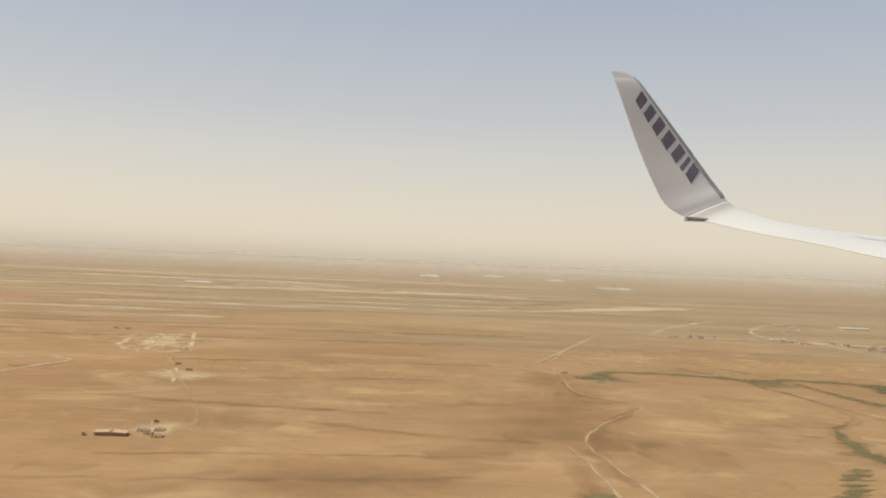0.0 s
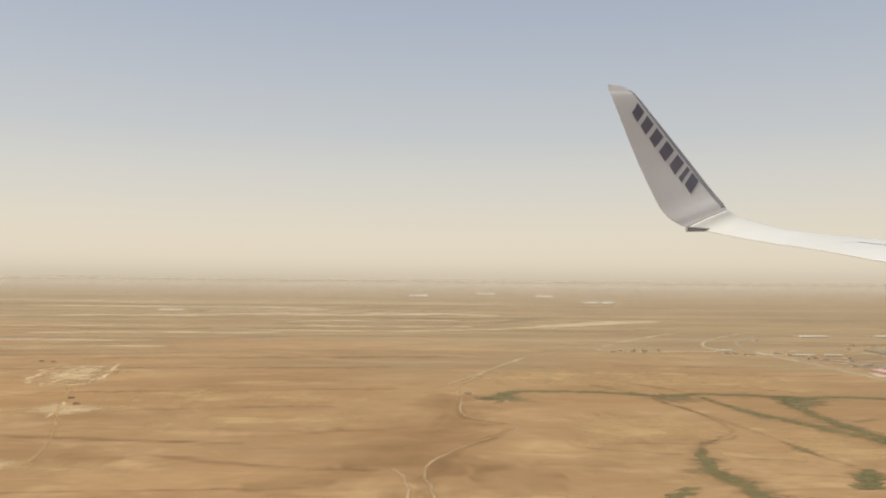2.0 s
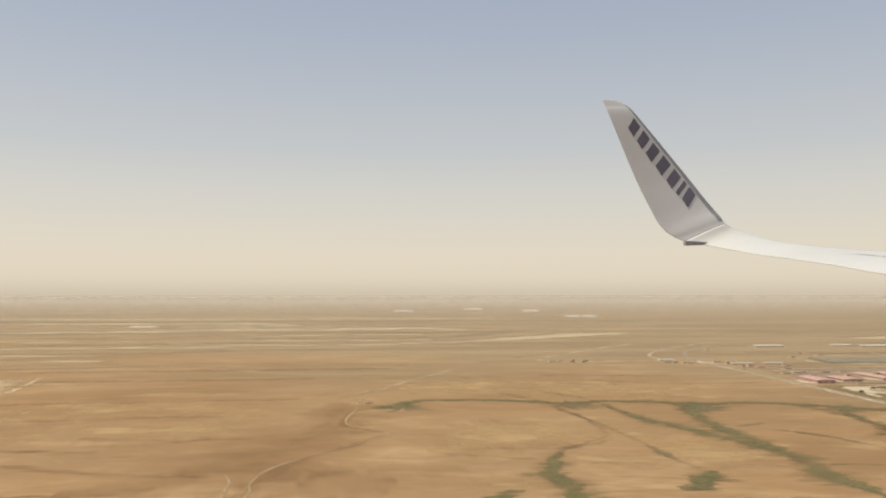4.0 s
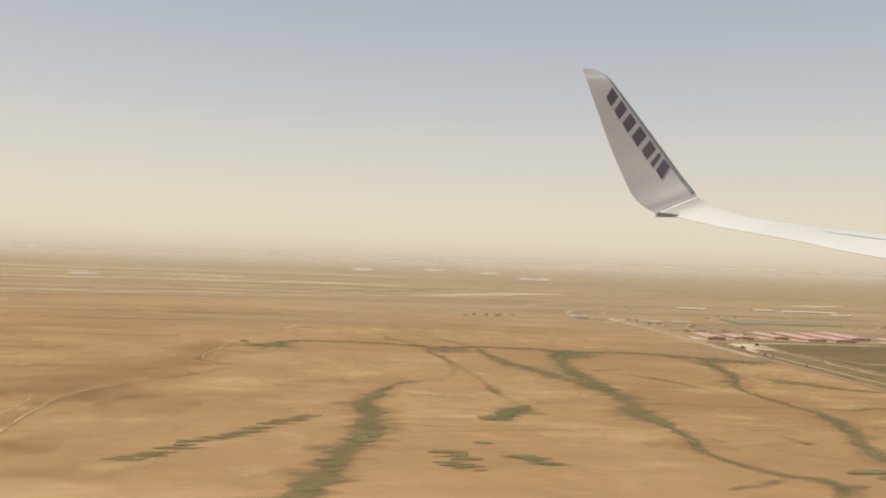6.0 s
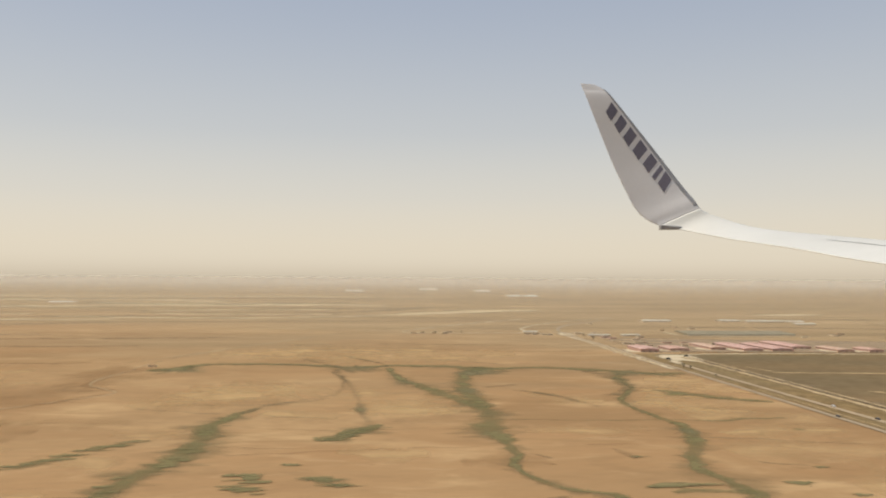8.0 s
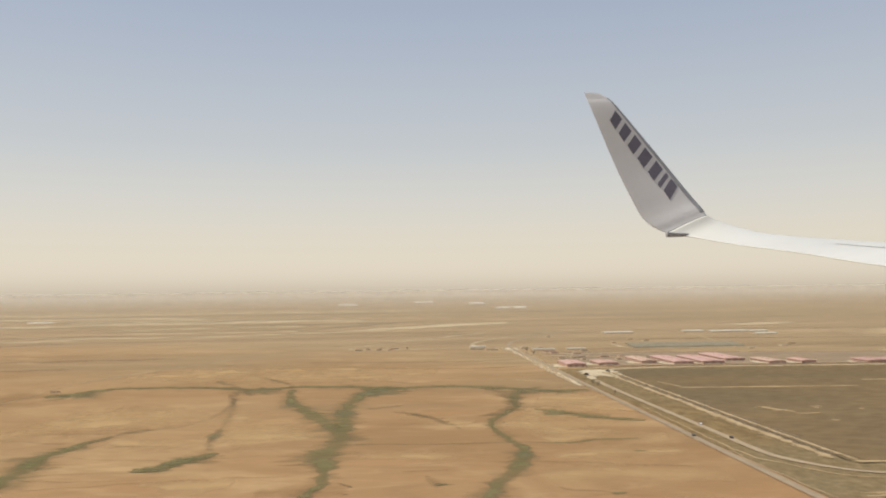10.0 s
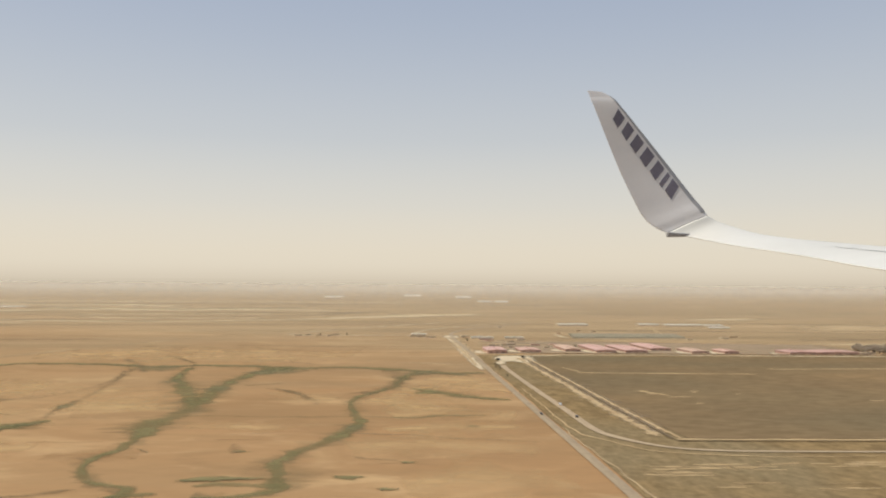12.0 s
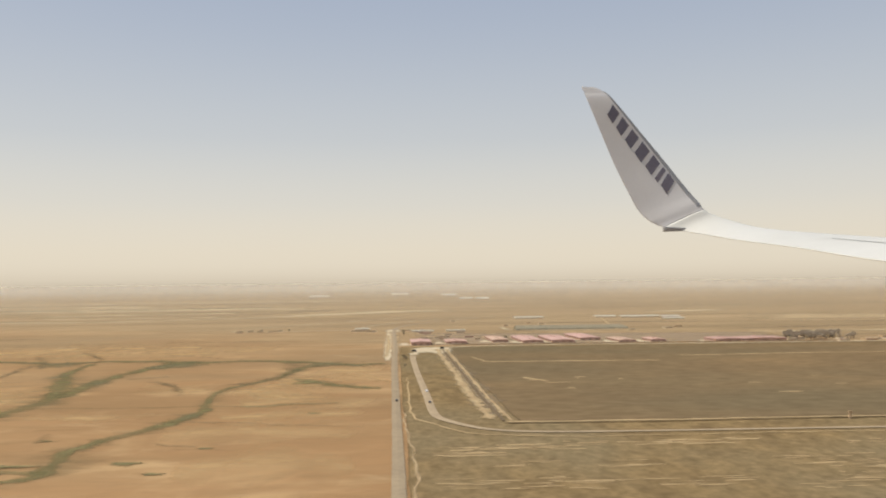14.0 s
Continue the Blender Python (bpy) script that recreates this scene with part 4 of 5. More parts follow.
lay_dirt_track(18, [(2.16, 33.16, 0.1), (4.52, 33.47, 0.14), (6.0, 33.5, 0.16), (6.5, 33.14, 0.18)], "faint pale track running to a fork")
lay_dirt_track(19, [(9.31, 57.4, 0.3), (11.36, 62.12, 0.5), (14.26, 69.21, 0.6), (19.37, 81.17, 0.7)], "faint second wheel track on the plain")
lay_dirt_track(13, [(36.45, 58.79, 0.36), (40.95, 57.14, 0.44), (44.88, 55.15, 0.44)], "pale dirt path to the road")
lay_dirt_track(14, [(-9.726, 35.28, 0.19), (-9.425, 33.85, 0.24)], "pale dirt path at the farm")
lay_dirt_track(15, [(46.16, 56.08, 0.95), (46.94, 59.18, 0.95), (48.84, 62.52, 0.77), (53.07, 63.74, 0.66), (58.78, 63.88, 0.68), (68.02, 62.97, 0.66), (87.15, 62.19, 0.65)], "pale gravel road before the sheds")
lay_dirt_track(16, [(46.41, 77.48, 0.77), (51.67, 74.93, 1.2), (56.73, 73.02, 0.98), (62.66, 69.48, 0.84), (68.55, 67.63, 0.83)], "pale gravel yard between the sheds")
lay_dirt_track(17, [(44.53, 55.17, 0.44), (44.7, 64.98, 0.62), (44.81, 79.09, 0.52)], "pale sand beside the road")

land(patch("forecourt", [(46.08, 59.22), (46.5, 62.63), (47.95, 63.7), (49.52, 62.63), (49.29, 59.07), (48.31, 56.63), (47.25, 57.94), (46.56, 57.56)], FORECOURT, 0.0262, rag=0.25, seed=3, border=0.4), "pale gravel forecourt beside the asphalt road", "yard")
land(ribbon("verge", [(44.6, 52.5, 0.5), (44.72, 60.11, 1.0), (44.86, 68.18, 1.15), (44.96, 76.01, 1.0), (45.05, 84.5, 0.9)], FORECOURT, 0.0178, rag=0.3, seed=4), "pale dusty verge along the asphalt road", "verge")
land(patch("bare_ground", [(44.3, 84.6), (45.4, 83.4), (46.4, 85.2), (46.2, 88.6), (45.3, 90.2), (44.4, 87.6)], FORECOURT, 0.0235, rag=0.35, seed=5, border=0.7), "pale dusty ground of a road junction", "bare ground")
land(ribbon("path", [(57.2, 91.5, 0.9), (57.0, 87.6, 0.8), (58.0, 84.4, 0.9), (63.0, 83.7, 1.0), (70.5, 83.8, 0.9)], LANE, 0.0232, rag=0.4, seed=77), "pale path round a shade-net house", "path")
for i, p in enumerate([[(49.95, 54.41, 0.22), (50.52, 51.09, 0.22)], [(49.92, 50.78, 0.53), (55.19, 50.28, 0.61), (61.25, 49.78, 0.34)], [(51.16, 42.02, 0.44), (52.33, 39.79, 0.44)], [(62.79, 52.82, 0.51), (71.33, 53.06, 0.59), (78.03, 52.78, 0.33)]]):
    land(ribbon("soil_streak", p, STREAK, 0.0160 + 0.0002 * i, rag=0.6, seed=40 + i), "pale streak of turned earth", "soil")
# the ditch with its banks of dug earth
for i, p in enumerate([[(48.2, 61.15, 0.6), (48.12, 49.58, 0.62), (48.02, 35.2, 0.62), (48.02, 28.9, 0.6)], [(48.84, 60.73, 0.4), (48.78, 49.57, 0.36), (48.63, 34.86, 0.3), (48.7, 28.44, 0.34)], [(48.34, 28.39, 0.41), (54.54, 28.08, 0.36), (61.8, 27.94, 0.38), (101.6, 26.36, 0.34), (151.6, 25.23, 0.32)]]):
    land(ribbon("ditch_bank", p, STREAK if i == 2 else SPOIL, 0.020 + 0.001 * i, rag=0.55, step=0.3, crown=0.02, seed=i), "ragged bank of pale dug earth", "bank")
land(ribbon("ditch_bank", [(48.51, 61.55, 1.6), (48.48, 49.16, 1.7), (48.43, 29.5, 1.6)], YARD, 0.017, rag=0.5, seed=8), "trampled earth on both sides of a ditch", "bank")
for i, p in enumerate([[(48.57, 61.14, 0.1), (48.51, 49.58, 0.11), (48.38, 35.03, 0.11), (48.4, 28.62, 0.11)], [(48.42, 28.17, 0.092), (54.55, 27.86, 0.091), (61.81, 27.72, 0.094), (101.6, 26.14, 0.086), (151.7, 25.02, 0.081)]]):
    land(ribbon("ditch", p, DITCH, 0.044 + 0.001 * i, rag=0.2, soft=False), "narrow dark irrigation ditch", "ditch")
# pale plough streaks, in loose rows
for cx, cy, sx, sy, count in ((46.4, 23.62, 0.92, 0.65, 12), (48.6, 24.07, 1.5, 0.46, 12), (51.98, 24.35, 2.6, 0.46, 20), (47, 19.81, 1.7, 0.56, 14), (50.35, 19.49, 2, 0.46, 12), (56.35, 21.02, 1.9, 1.1, 20), (58.98, 23.6, 1.8, 0.45, 14), (54.98, 19.21, 1.9, 0.75, 12), (61.29, 21.34, 2.7, 1.6, 18), (48.87, 21.82, 2, 0.74, 8), (52.15, 39.79, 2.2, 3.6, 4), (58.59, 36.38, 7.1, 4.4, 4)):
    for k in range(int(1.5 * count)):
        x, y = cx + rng.uniform(-sx, sx), cy + rng.uniform(-sy, sy)
        w_, n_ = rng.uniform(0.13, 0.27) * min(1.5, (y / 28) ** 2), rng.uniform(0.3, 1.4)
        land(ribbon("soil_streak", [(x, y, w_ * 0.5), (x + n_ * 0.5, y - 0.02, w_), (x + n_, y - 0.03, w_ * 0.6)], STREAK, 0.012 + 0.00005 * k, step=0.12, rag=0.7, seed=k), "pale streak of turned earth", "soil")


# ---- buildings ----
def shed(x0, x1, y0, y1, h, wall, roof, label, name="warehouse", rise=0.08, doors=3, category="building", group="", along_x=False):
    """A long low shed: walls, a low gabled roof with eaves, doors and vents."""
    w, d = x1 - x0, y1 - y0
    top = empty(name, (x0 + x1) / 2, (y0 + y1) / 2, 0.0, 90.0 if along_x else 0.0)
    tagged(top, label, category, group)
    if along_x:
        w, d = d, w
    part("wall", boxed(-w / 2, w / 2, -d / 2, d / 2, 0.0, h), wall, top)
    e = 0.04 + 0.01 * w
    bm = bmesh.new()
    rows_ = []
    for yy in (-d / 2 - e, d / 2 + e):
        rows_.append([bm.verts.new(p) for p in ((-w / 2 - e, yy, h), (0, yy, h + rise), (w / 2 + e, yy, h), (w / 2 + e, yy, h - 0.03), (0, yy, h + rise - 0.03), (-w / 2 - e, yy, h - 0.03))])
    a, b = rows_
    for i in range(6):
        j = (i + 1) % 6
        bm.faces.new((a[j], a[i], b[i], b[j]))
    for r_ in (a, b[::-1]):
        bm.faces.new((r_[0], r_[1], r_[4], r_[5]))
        bm.faces.new((r_[1], r_[2], r_[3], r_[4]))
    roof_ob = part("roof", bm, roof, top)
    for k in range(doors):
        cx = -w / 2 + w * (k + 0.5) / doors
        part("door", boxed(cx - 0.22 * w / doors, cx + 0.22 * w / doors, -d / 2 - 0.012, -d / 2 + 0.02, 0.0, 0.62 * h), DOOR, top)
    for k in range(3):
        yy = -d / 2 + d * (k + 0.5) / 3
        part("ridge_vent", boxed(-0.05, 0.05, yy - 0.1 * d, yy + 0.1 * d, h + rise - 0.01, h + rise + 0.035), roof, roof_ob)
    return top


for x0, x1, y0, y1, h, wall, roof, lab in [
        (55.38, 57.01, 66.36, 72.78, 0.28, RED_WALL, RED_ROOF, "long shed with red roof and red-brown walls"),
        (57.72, 59.5, 66.25, 72.59, 0.28, RED_WALL, RED_ROOF, "long shed with red roof and red-brown walls"),
        (60.46, 62.14, 68.46, 74.55, 0.28, RED_WALL, RED_ROOF, "long shed with red roof and red-brown walls"),
        (53.12, 54.36, 67.55, 72.46, 0.28, RED_WALL, PINK_ROOF, "shed with faded pink roof and red-brown walls"),
        (62.89, 64.23, 65.54, 69.14, 0.24, RED_WALL, PINK_ROOF, "small shed with pale pink roof"),
        (65.4, 66.57, 65.27, 67.77, 0.28, RED_WALL, RED_WALL, "small dark red-brown shed with faded roof"),
        (70.1, 72.2, 63.9, 66.46, 0.33, RED_WALL, DULL_RED, "wide dark red hall with red roof"),
        (72.4, 75.79, 63.99, 66.43, 0.33, RED_WALL, DULL_RED, "wide dark red hall with red roof"),
        (46.54, 48.03, 65.5, 69.03, 0.36, RED_WALL, RED_ROOF, "dark red roadside hall with red roof"),
        (49.33, 50.93, 66.64, 69.51, 0.26, RED_WALL, RED_WALL, "small red-brown shed with dull roof")]:
    shed(x0, x1, y0, y1, 0.72 * h, wall, roof, lab, group="red-roofed sheds", rise=0.05)
    land(patch("apron", [(x0 - 1.1, y0 - 0.1), (x0 + 0.3 * (x1 - x0), y0 - 0.5), (x1 + 0.2, y0 - 0.35), (x0 - 0.1, y0 + 0.6), (x0 - 0.3, y0 + 3.0), (x0 - 0.9, y0 + 2.4)], FORECOURT, 0.0240 + 0.0001 * x0 / 80, rag=0.3, seed=x0, border=0.5), "pale concrete apron beside a red-roofed shed", "yard")
for x0, x1, y0, y1, h, lab in [(62.0, 65.9, 112.5, 114.4, 0.17, "long white-roofed poultry shed on scrub"), (73.4, 76.2, 113.7, 115.7, 0.14, "long white-roofed shed on the scrub plain"), (76.5, 81.7, 112, 114.2, 0.16, "long white-roofed shed on the scrub plain"),
                               (80.2, 82.9, 105.9, 107.2, 0.12, "low white-roofed shed on the scrub plain"), (82.1, 84.6, 112.3, 113.6, 0.12, "low white-roofed shed on the scrub plain")]:
    shed(x0, x1, y0, y1, h, PALE_WALL, CREAM_ROOF, lab, name="farm_shed", doors=0, rise=0.09, along_x=True, group="white-roofed sheds")
for x0, x1, y0, y1, h in [(70, 73.84, 276.7, 286.8, 0.2), (75.21, 79.14, 275.1, 285.3, 0.22), (71.3, 77.29, 376.2, 391.3, 0.3), (48.61, 57.41, 433.1, 440.4, 0.3), (12.43, 20.38, 370.5, 379.1, 0.3), (-46.78, -41.53, 193.1, 197.4, 0.06)]:
    shed(x0, x1, y0, y1, h, WHITE_ROOF, WHITE_ROOF, "white plastic greenhouse far out on the plain", name="greenhouse", doors=0, rise=min(0.3, h), along_x=True, group="white greenhouses")

# dark net house: low vaults side by side
net_house = tagged(empty("net_house", 64.04, 85.14), "long dark shade-net house of low vaults", "greenhouse")
for k in range(3):
    bm = bmesh.new()
    prev = None
    for i in range(9):
        a = math.pi * i / 8
        row = [bm.verts.new((xx + 0.35 * k, 1.0 + 2.0 * k - 0.99 * math.cos(a), 0.07 + 0.13 * math.sin(a) if 0 < i < 8 else 0.0)) for xx in (-6.2, 5.4)]
        if prev:
            bm.faces.new((prev[0], prev[1], row[1], row[0]))
        prev = row
    bm.faces.new([v for v in bm.verts if v.co.x < 0])
    bm.faces.new([v for v in bm.verts if v.co.x > 0][::-1])
    part("vault", bm, NET, net_house)


def house(x, y, w, d, h, wall, roof, label, name="house", turn=0.0):
    """A small flat-roofed house: walls with a parapet, roof slab, door and windows."""
    h = 0.28 * h
    top = tagged(empty(name, x, y, 0, turn), label, "house", "small houses")
    wl_ob = part("wall", boxed(-w / 2, w / 2, -d / 2, d / 2, 0.0, h), wall, top)
    part("roof", boxed(-w / 2 + 0.02, w / 2 - 0.02, -d / 2 + 0.02, d / 2 - 0.02, h - 0.01, h + 0.015), roof, top)
    bm = bmesh.new()
    for q in ((-w / 2, w / 2, -d / 2, -d / 2 + 0.02), (-w / 2, w / 2, d / 2 - 0.02, d / 2), (-w / 2, -w / 2 + 0.02, -d / 2, d / 2), (w / 2 - 0.02, w / 2, -d / 2, d / 2)):
        box(bm, *q, h, h + 0.05)
    part("parapet", bm, wall, top)
    part("door", boxed(-0.03, 0.03, -d / 2 - 0.008, -d / 2 + 0.01, 0, 0.11), DOOR, top)
    for sx in (-0.3, 0.3):
        part("window", boxed(sx * w - 0.03, sx * w + 0.03, -d / 2 - 0.006, -d / 2 + 0.01, 0.08, 0.13), DOOR, top)
    return top


for i in range(9):
    house((41.5 + 0.4 * i if i < 6 else 46.9 + 0.8 * (i - 6)) + rng.uniform(-0.2, 0.2), 86.5 + rng.uniform(-1, 1), rng.uniform(0.4, 0.75), rng.uniform(0.4, 0.8), rng.uniform(0.16, 0.26), PALE_WALL, CREAM_ROOF,
          "small flat-roofed house at the crossroads", turn=rng.uniform(-10, 10))
for i in range(5):
    house(29.8 + 0.95 * i + rng.uniform(-0.3, 0.3), 88.6 + rng.uniform(-1, 1), rng.uniform(0.4, 0.8), 0.6, rng.uniform(0.14, 0.22), PALE_WALL, CREAM_ROOF if i % 2 else PALE_WALL,
          "small flat-roofed house on the plain", turn=rng.uniform(-10, 10))
for i in range(14):
    house(rng.uniform(47.1, 54.1), rng.uniform(71.2, 84.7), rng.uniform(0.3, 0.8), rng.uniform(0.4, 0.8), rng.uniform(0.12, 0.24), (PALE_WALL, PALE_WALL, RED_WALL)[i % 3], (PALE_WALL, PINK_ROOF, PINK_ROOF)[i % 3],
          "small flat-roofed workshop among the sheds", turn=rng.uniform(-6, 6))
for i in range(10):
    house(76.6 + 1.1 * i, 63.4 + rng.uniform(-0.4, 3.0), rng.uniform(0.6, 1.2), rng.uniform(0.6, 1.0), rng.uniform(0.22, 0.36), (PALE_WALL, PALE_WALL, BROWN_WALL)[i % 3], (PALE_WALL, PINK_ROOF)[i % 2],
          "small pale flat-roofed house near the trees", turn=rng.uniform(-6, 6))
for i in range(8):
    house(rng.uniform(47.1, 84.2), rng.uniform(82.0, 107.0), rng.uniform(0.4, 0.9), rng.uniform(0.5, 1.0), rng.uniform(0.12, 0.22), (PALE_WALL, BROWN_WALL)[i % 2], PALE_WALL, "small flat-roofed house on the scrub plain", turn=rng.uniform(-15, 15))
for x0, x1, y0, y1 in ((47.18, 49.38, 84.09, 84.84), (50.64, 52.5, 84.22, 84.97), (41.39, 42.92, 89.41, 90.07)):
    shed(x0, x1, y0, y1, 0.12, PALE_WALL, CREAM_ROOF, "long low cream-roofed shed near the crossroads", name="farm_shed", doors=0, rise=0.05, along_x=True)
# the lone farm
shed(-10.95, -9.83, 32.15, 32.56, 0.13, BROWN_ROOF, BROWN_WALL, "long low farm shed of dark mud brick", name="farm_shed", doors=6, rise=0.03)
for x, y, w, d, h in [(-9.46, 33.22, 0.42, 0.25, 0.16), (-8.88, 33.37, 0.36, 0.3, 0.18), (-8.65, 32.21, 0.42, 0.22, 0.17), (-9.46, 35.0, 0.15, 0.15, 0.15), (-11.32, 32.15, 0.12, 0.12, 0.12), (-9.11, 32.67, 0.3, 0.2, 0.12)]:
    house(x, y, w, d * 1.5, h * 0.4, MUD, PALE_WALL, "small mud-brick house of a lone farm")


def enclosure(x, y, w, d, h, label, mat):
    """A roofless walled yard: four mud walls, one with a gap."""
    top = tagged(empty("ruined_enclosure", x, y, 0, rng.uniform(-12, 12)), label, "ruin", "ruined yards")
    t = 0.05
    for q in ((-w / 2, w / 2, d / 2 - t, d / 2), (-w / 2, -w / 2 + t, -d / 2, d / 2), (w / 2 - t, w / 2, -d / 2, d / 2), (-w / 2, -0.1 * w, -d / 2, -d / 2 + t), (0.15 * w, w / 2, -d / 2, -d / 2 + t)):
        part("wall", boxed(*q, 0.0, h * rng.uniform(0.7, 1.0)), mat, top)


for i in range(14):
    f_ = rng.uniform(0, 1)
    enclosure(-18.6 - 2.1 * f_ + rng.uniform(0.4, 4.0), 60.4 + 11.7 * f_, rng.uniform(0.9, 2.2), rng.uniform(0.9, 2.4), rng.uniform(0.014, 0.028), "roofless walled yard of a ruined mud village", MUD)
for x, y in ((-13.03, 52.82), (-11.79, 50.32), (-23.95, 75.13), (-22.81, 74.79)):
    house(x, y, 0.34, 0.3, 0.05, BROWN_WALL, BROWN_WALL, "low dark mud-brick hut")
house(11.47, 55.2, 0.5, 0.4, 0.05, PALE_WALL, PALE_WALL, "small pale house beside the track")

# compound wall before the sheds
bm = bmesh.new()
for k in range(36):
    x = 49.6 + 0.83 * k
    y = 65.05 - 0.050 * k
    box(bm, x, x + 0.81, y, y + 0.05, 0, 0.09)
tagged(part("boundary_wall", bm, BROWN_WALL, None), "low brown boundary wall in front of the sheds", "wall", kind="structure")


# ---- trees ----
def tree(x, y, h, label="dark green roadside tree with uneven crown", leaf=TREE_LEAF):
    top = tagged(empty("tree", x, y), label, "tree", "trees")
    bm = bmesh.new()
    prev = None
    for k, (z, r) in enumerate(((0, 0.07), (0.25, 0.05), (0.55, 0.03))):
        ring = [bm.verts.new((h * (r * math.cos(a) + 0.03 * k), h * r * math.sin(a), h * z)) for a in (0, 1.26, 2.51, 3.77, 5.03)]
        if prev:
            for i in range(5):
                bm.faces.new((prev[i], prev[(i + 1) % 5], ring[(i + 1) % 5], ring[i]))
        prev = ring
    for a in (0.4, 2.2, 4.4):
        base, end, s = Vector((0.03 * h, 0, 0.35 * h)), Vector((0.28 * h * math.cos(a), 0.28 * h * math.sin(a), 0.62 * h)), 0.018 * h
        va = [bm.verts.new(base + Vector(o) * s) for o in ((1, 0, 0), (-0.5, 0.87, 0), (-0.5, -0.87, 0))]
        tipv = bm.verts.new(end)
        for i in range(3):
            bm.faces.new((va[i], va[(i + 1) % 3], tipv))
    part("trunk", bm, BARK, top)
    verts, faces = [], []
    for _ in range(120):
        d = Vector((rng.gauss(0, 1), rng.gauss(0, 1), rng.gauss(0, 0.8))).normalized() * rng.uniform(0.45, 1.0)
        c = Vector((0, 0, 0.66 * h)) + Vector((d.x * 0.42 * h, d.y * 0.42 * h, d.z * 0.34 * h))
        s = h * rng.uniform(0.05, 0.10)
        b = len(verts)
        for _k in range(4):
            verts.append(c + Vector((rng.uniform(-1, 1), rng.uniform(-1, 1), rng.uniform(-1, 1))) * s)
        faces += [(b, b + 1, b + 2), (b, b + 2, b + 3), (b + 1, b + 3, b + 2), (b, b + 3, b + 1)]
    link_mesh("crown", verts, faces, leaf, top)


for x, y, h in [(45.62, 53.79, 0.42), (45.76, 52.94, 0.36), (45.58, 48.41, 0.3), (46.27, 79.02, 0.5), (46.29, 82.83, 0.5), 
                (34.61, 88.54, 0.4), (54.67, 70.82, 0.5), (31.87, 88.23, 0.4), (76.52, 64.82, 0.6)]:
    tree(x, y, 0.75 * h)
for i in range(56):
    tree((76.9 + rng.uniform(0, 2.6) if i < 34 else 79.8 + rng.uniform(0, 2.4)), 64.5 + rng.uniform(0, 4), rng.uniform(0.42, 0.72), "grey-green tree paled for haze in a small grove", HAZED_LEAF)


# ---- vehicles ----
def car(x, y, turn, paint, label, long=0.23, high=0.075):
    top = tagged(empty("car", x, y, 0.033, turn), label, "car")
    w = 0.09
    bm = bmesh.new()
    prof = [(-long / 2, 0.02), (-long / 2, 0.05), (-long * 0.28, 0.053), (-long * 0.15, high), (long * 0.3, high), (long * 0.44, 0.053), (long / 2, 0.048), (long / 2, 0.02)]
    sides = [[bm.verts.new((s, px, pz)) for px, pz in prof] for s in (-w / 2, w / 2)]
    for i in range(8):
        j = (i + 1) % 8
        bm.faces.new((sides[0][i], sides[0][j], sides[1][j], sides[1][i]))
    bm.faces.new(sides[0][::-1])
    bm.faces.new(sides[1])
    part("body", bm, paint, top)
    part("window", boxed(-w / 2 - 0.001, w / 2 + 0.001, -long * 0.16, long * 0.28, 0.055, high - 0.006), GLASS_DARK, top)
    for sx in (-1, 1):
        for sy in (-0.3, 0.3):
            bm = bmesh.new()
            bmesh.ops.create_cone(bm, cap_ends=True, segments=10, radius1=0.016, radius2=0.016, depth=0.012, matrix=pose(sx * (w / 2 - 0.004), sy * long, 0.016, 0, 90, 0))
            part("wheel", bm, TYRE, top)
    return top


car(44.86, 34.03, -2.5, CAR_DARK, "dark car on the asphalt road")
car(46.21, 36.79, -2, CAR_WHITE, "white car on the service road")
car(46.15, 33.31, -2, CAR_DARK, "dark car on the service road")
car(46.51, 59.03, 60, CAR_DARK, "dark lorry on the forecourt", long=0.42, high=0.14)
car(48.62, 61.22, 80, CAR_DARK, "dark lorry on the forecourt", long=0.4, high=0.13)
post = tagged(empty("brick_pillar", 60.07, 27.65), "dark brick pillar beside the ditch", "pillar")
part("shaft", boxed(-0.035, 0.035, -0.035, 0.035, 0.0, 0.22), BROWN_WALL, post)
part("cap", boxed(-0.05, 0.05, -0.05, 0.05, 0.22, 0.25), BROWN_WALL, post)


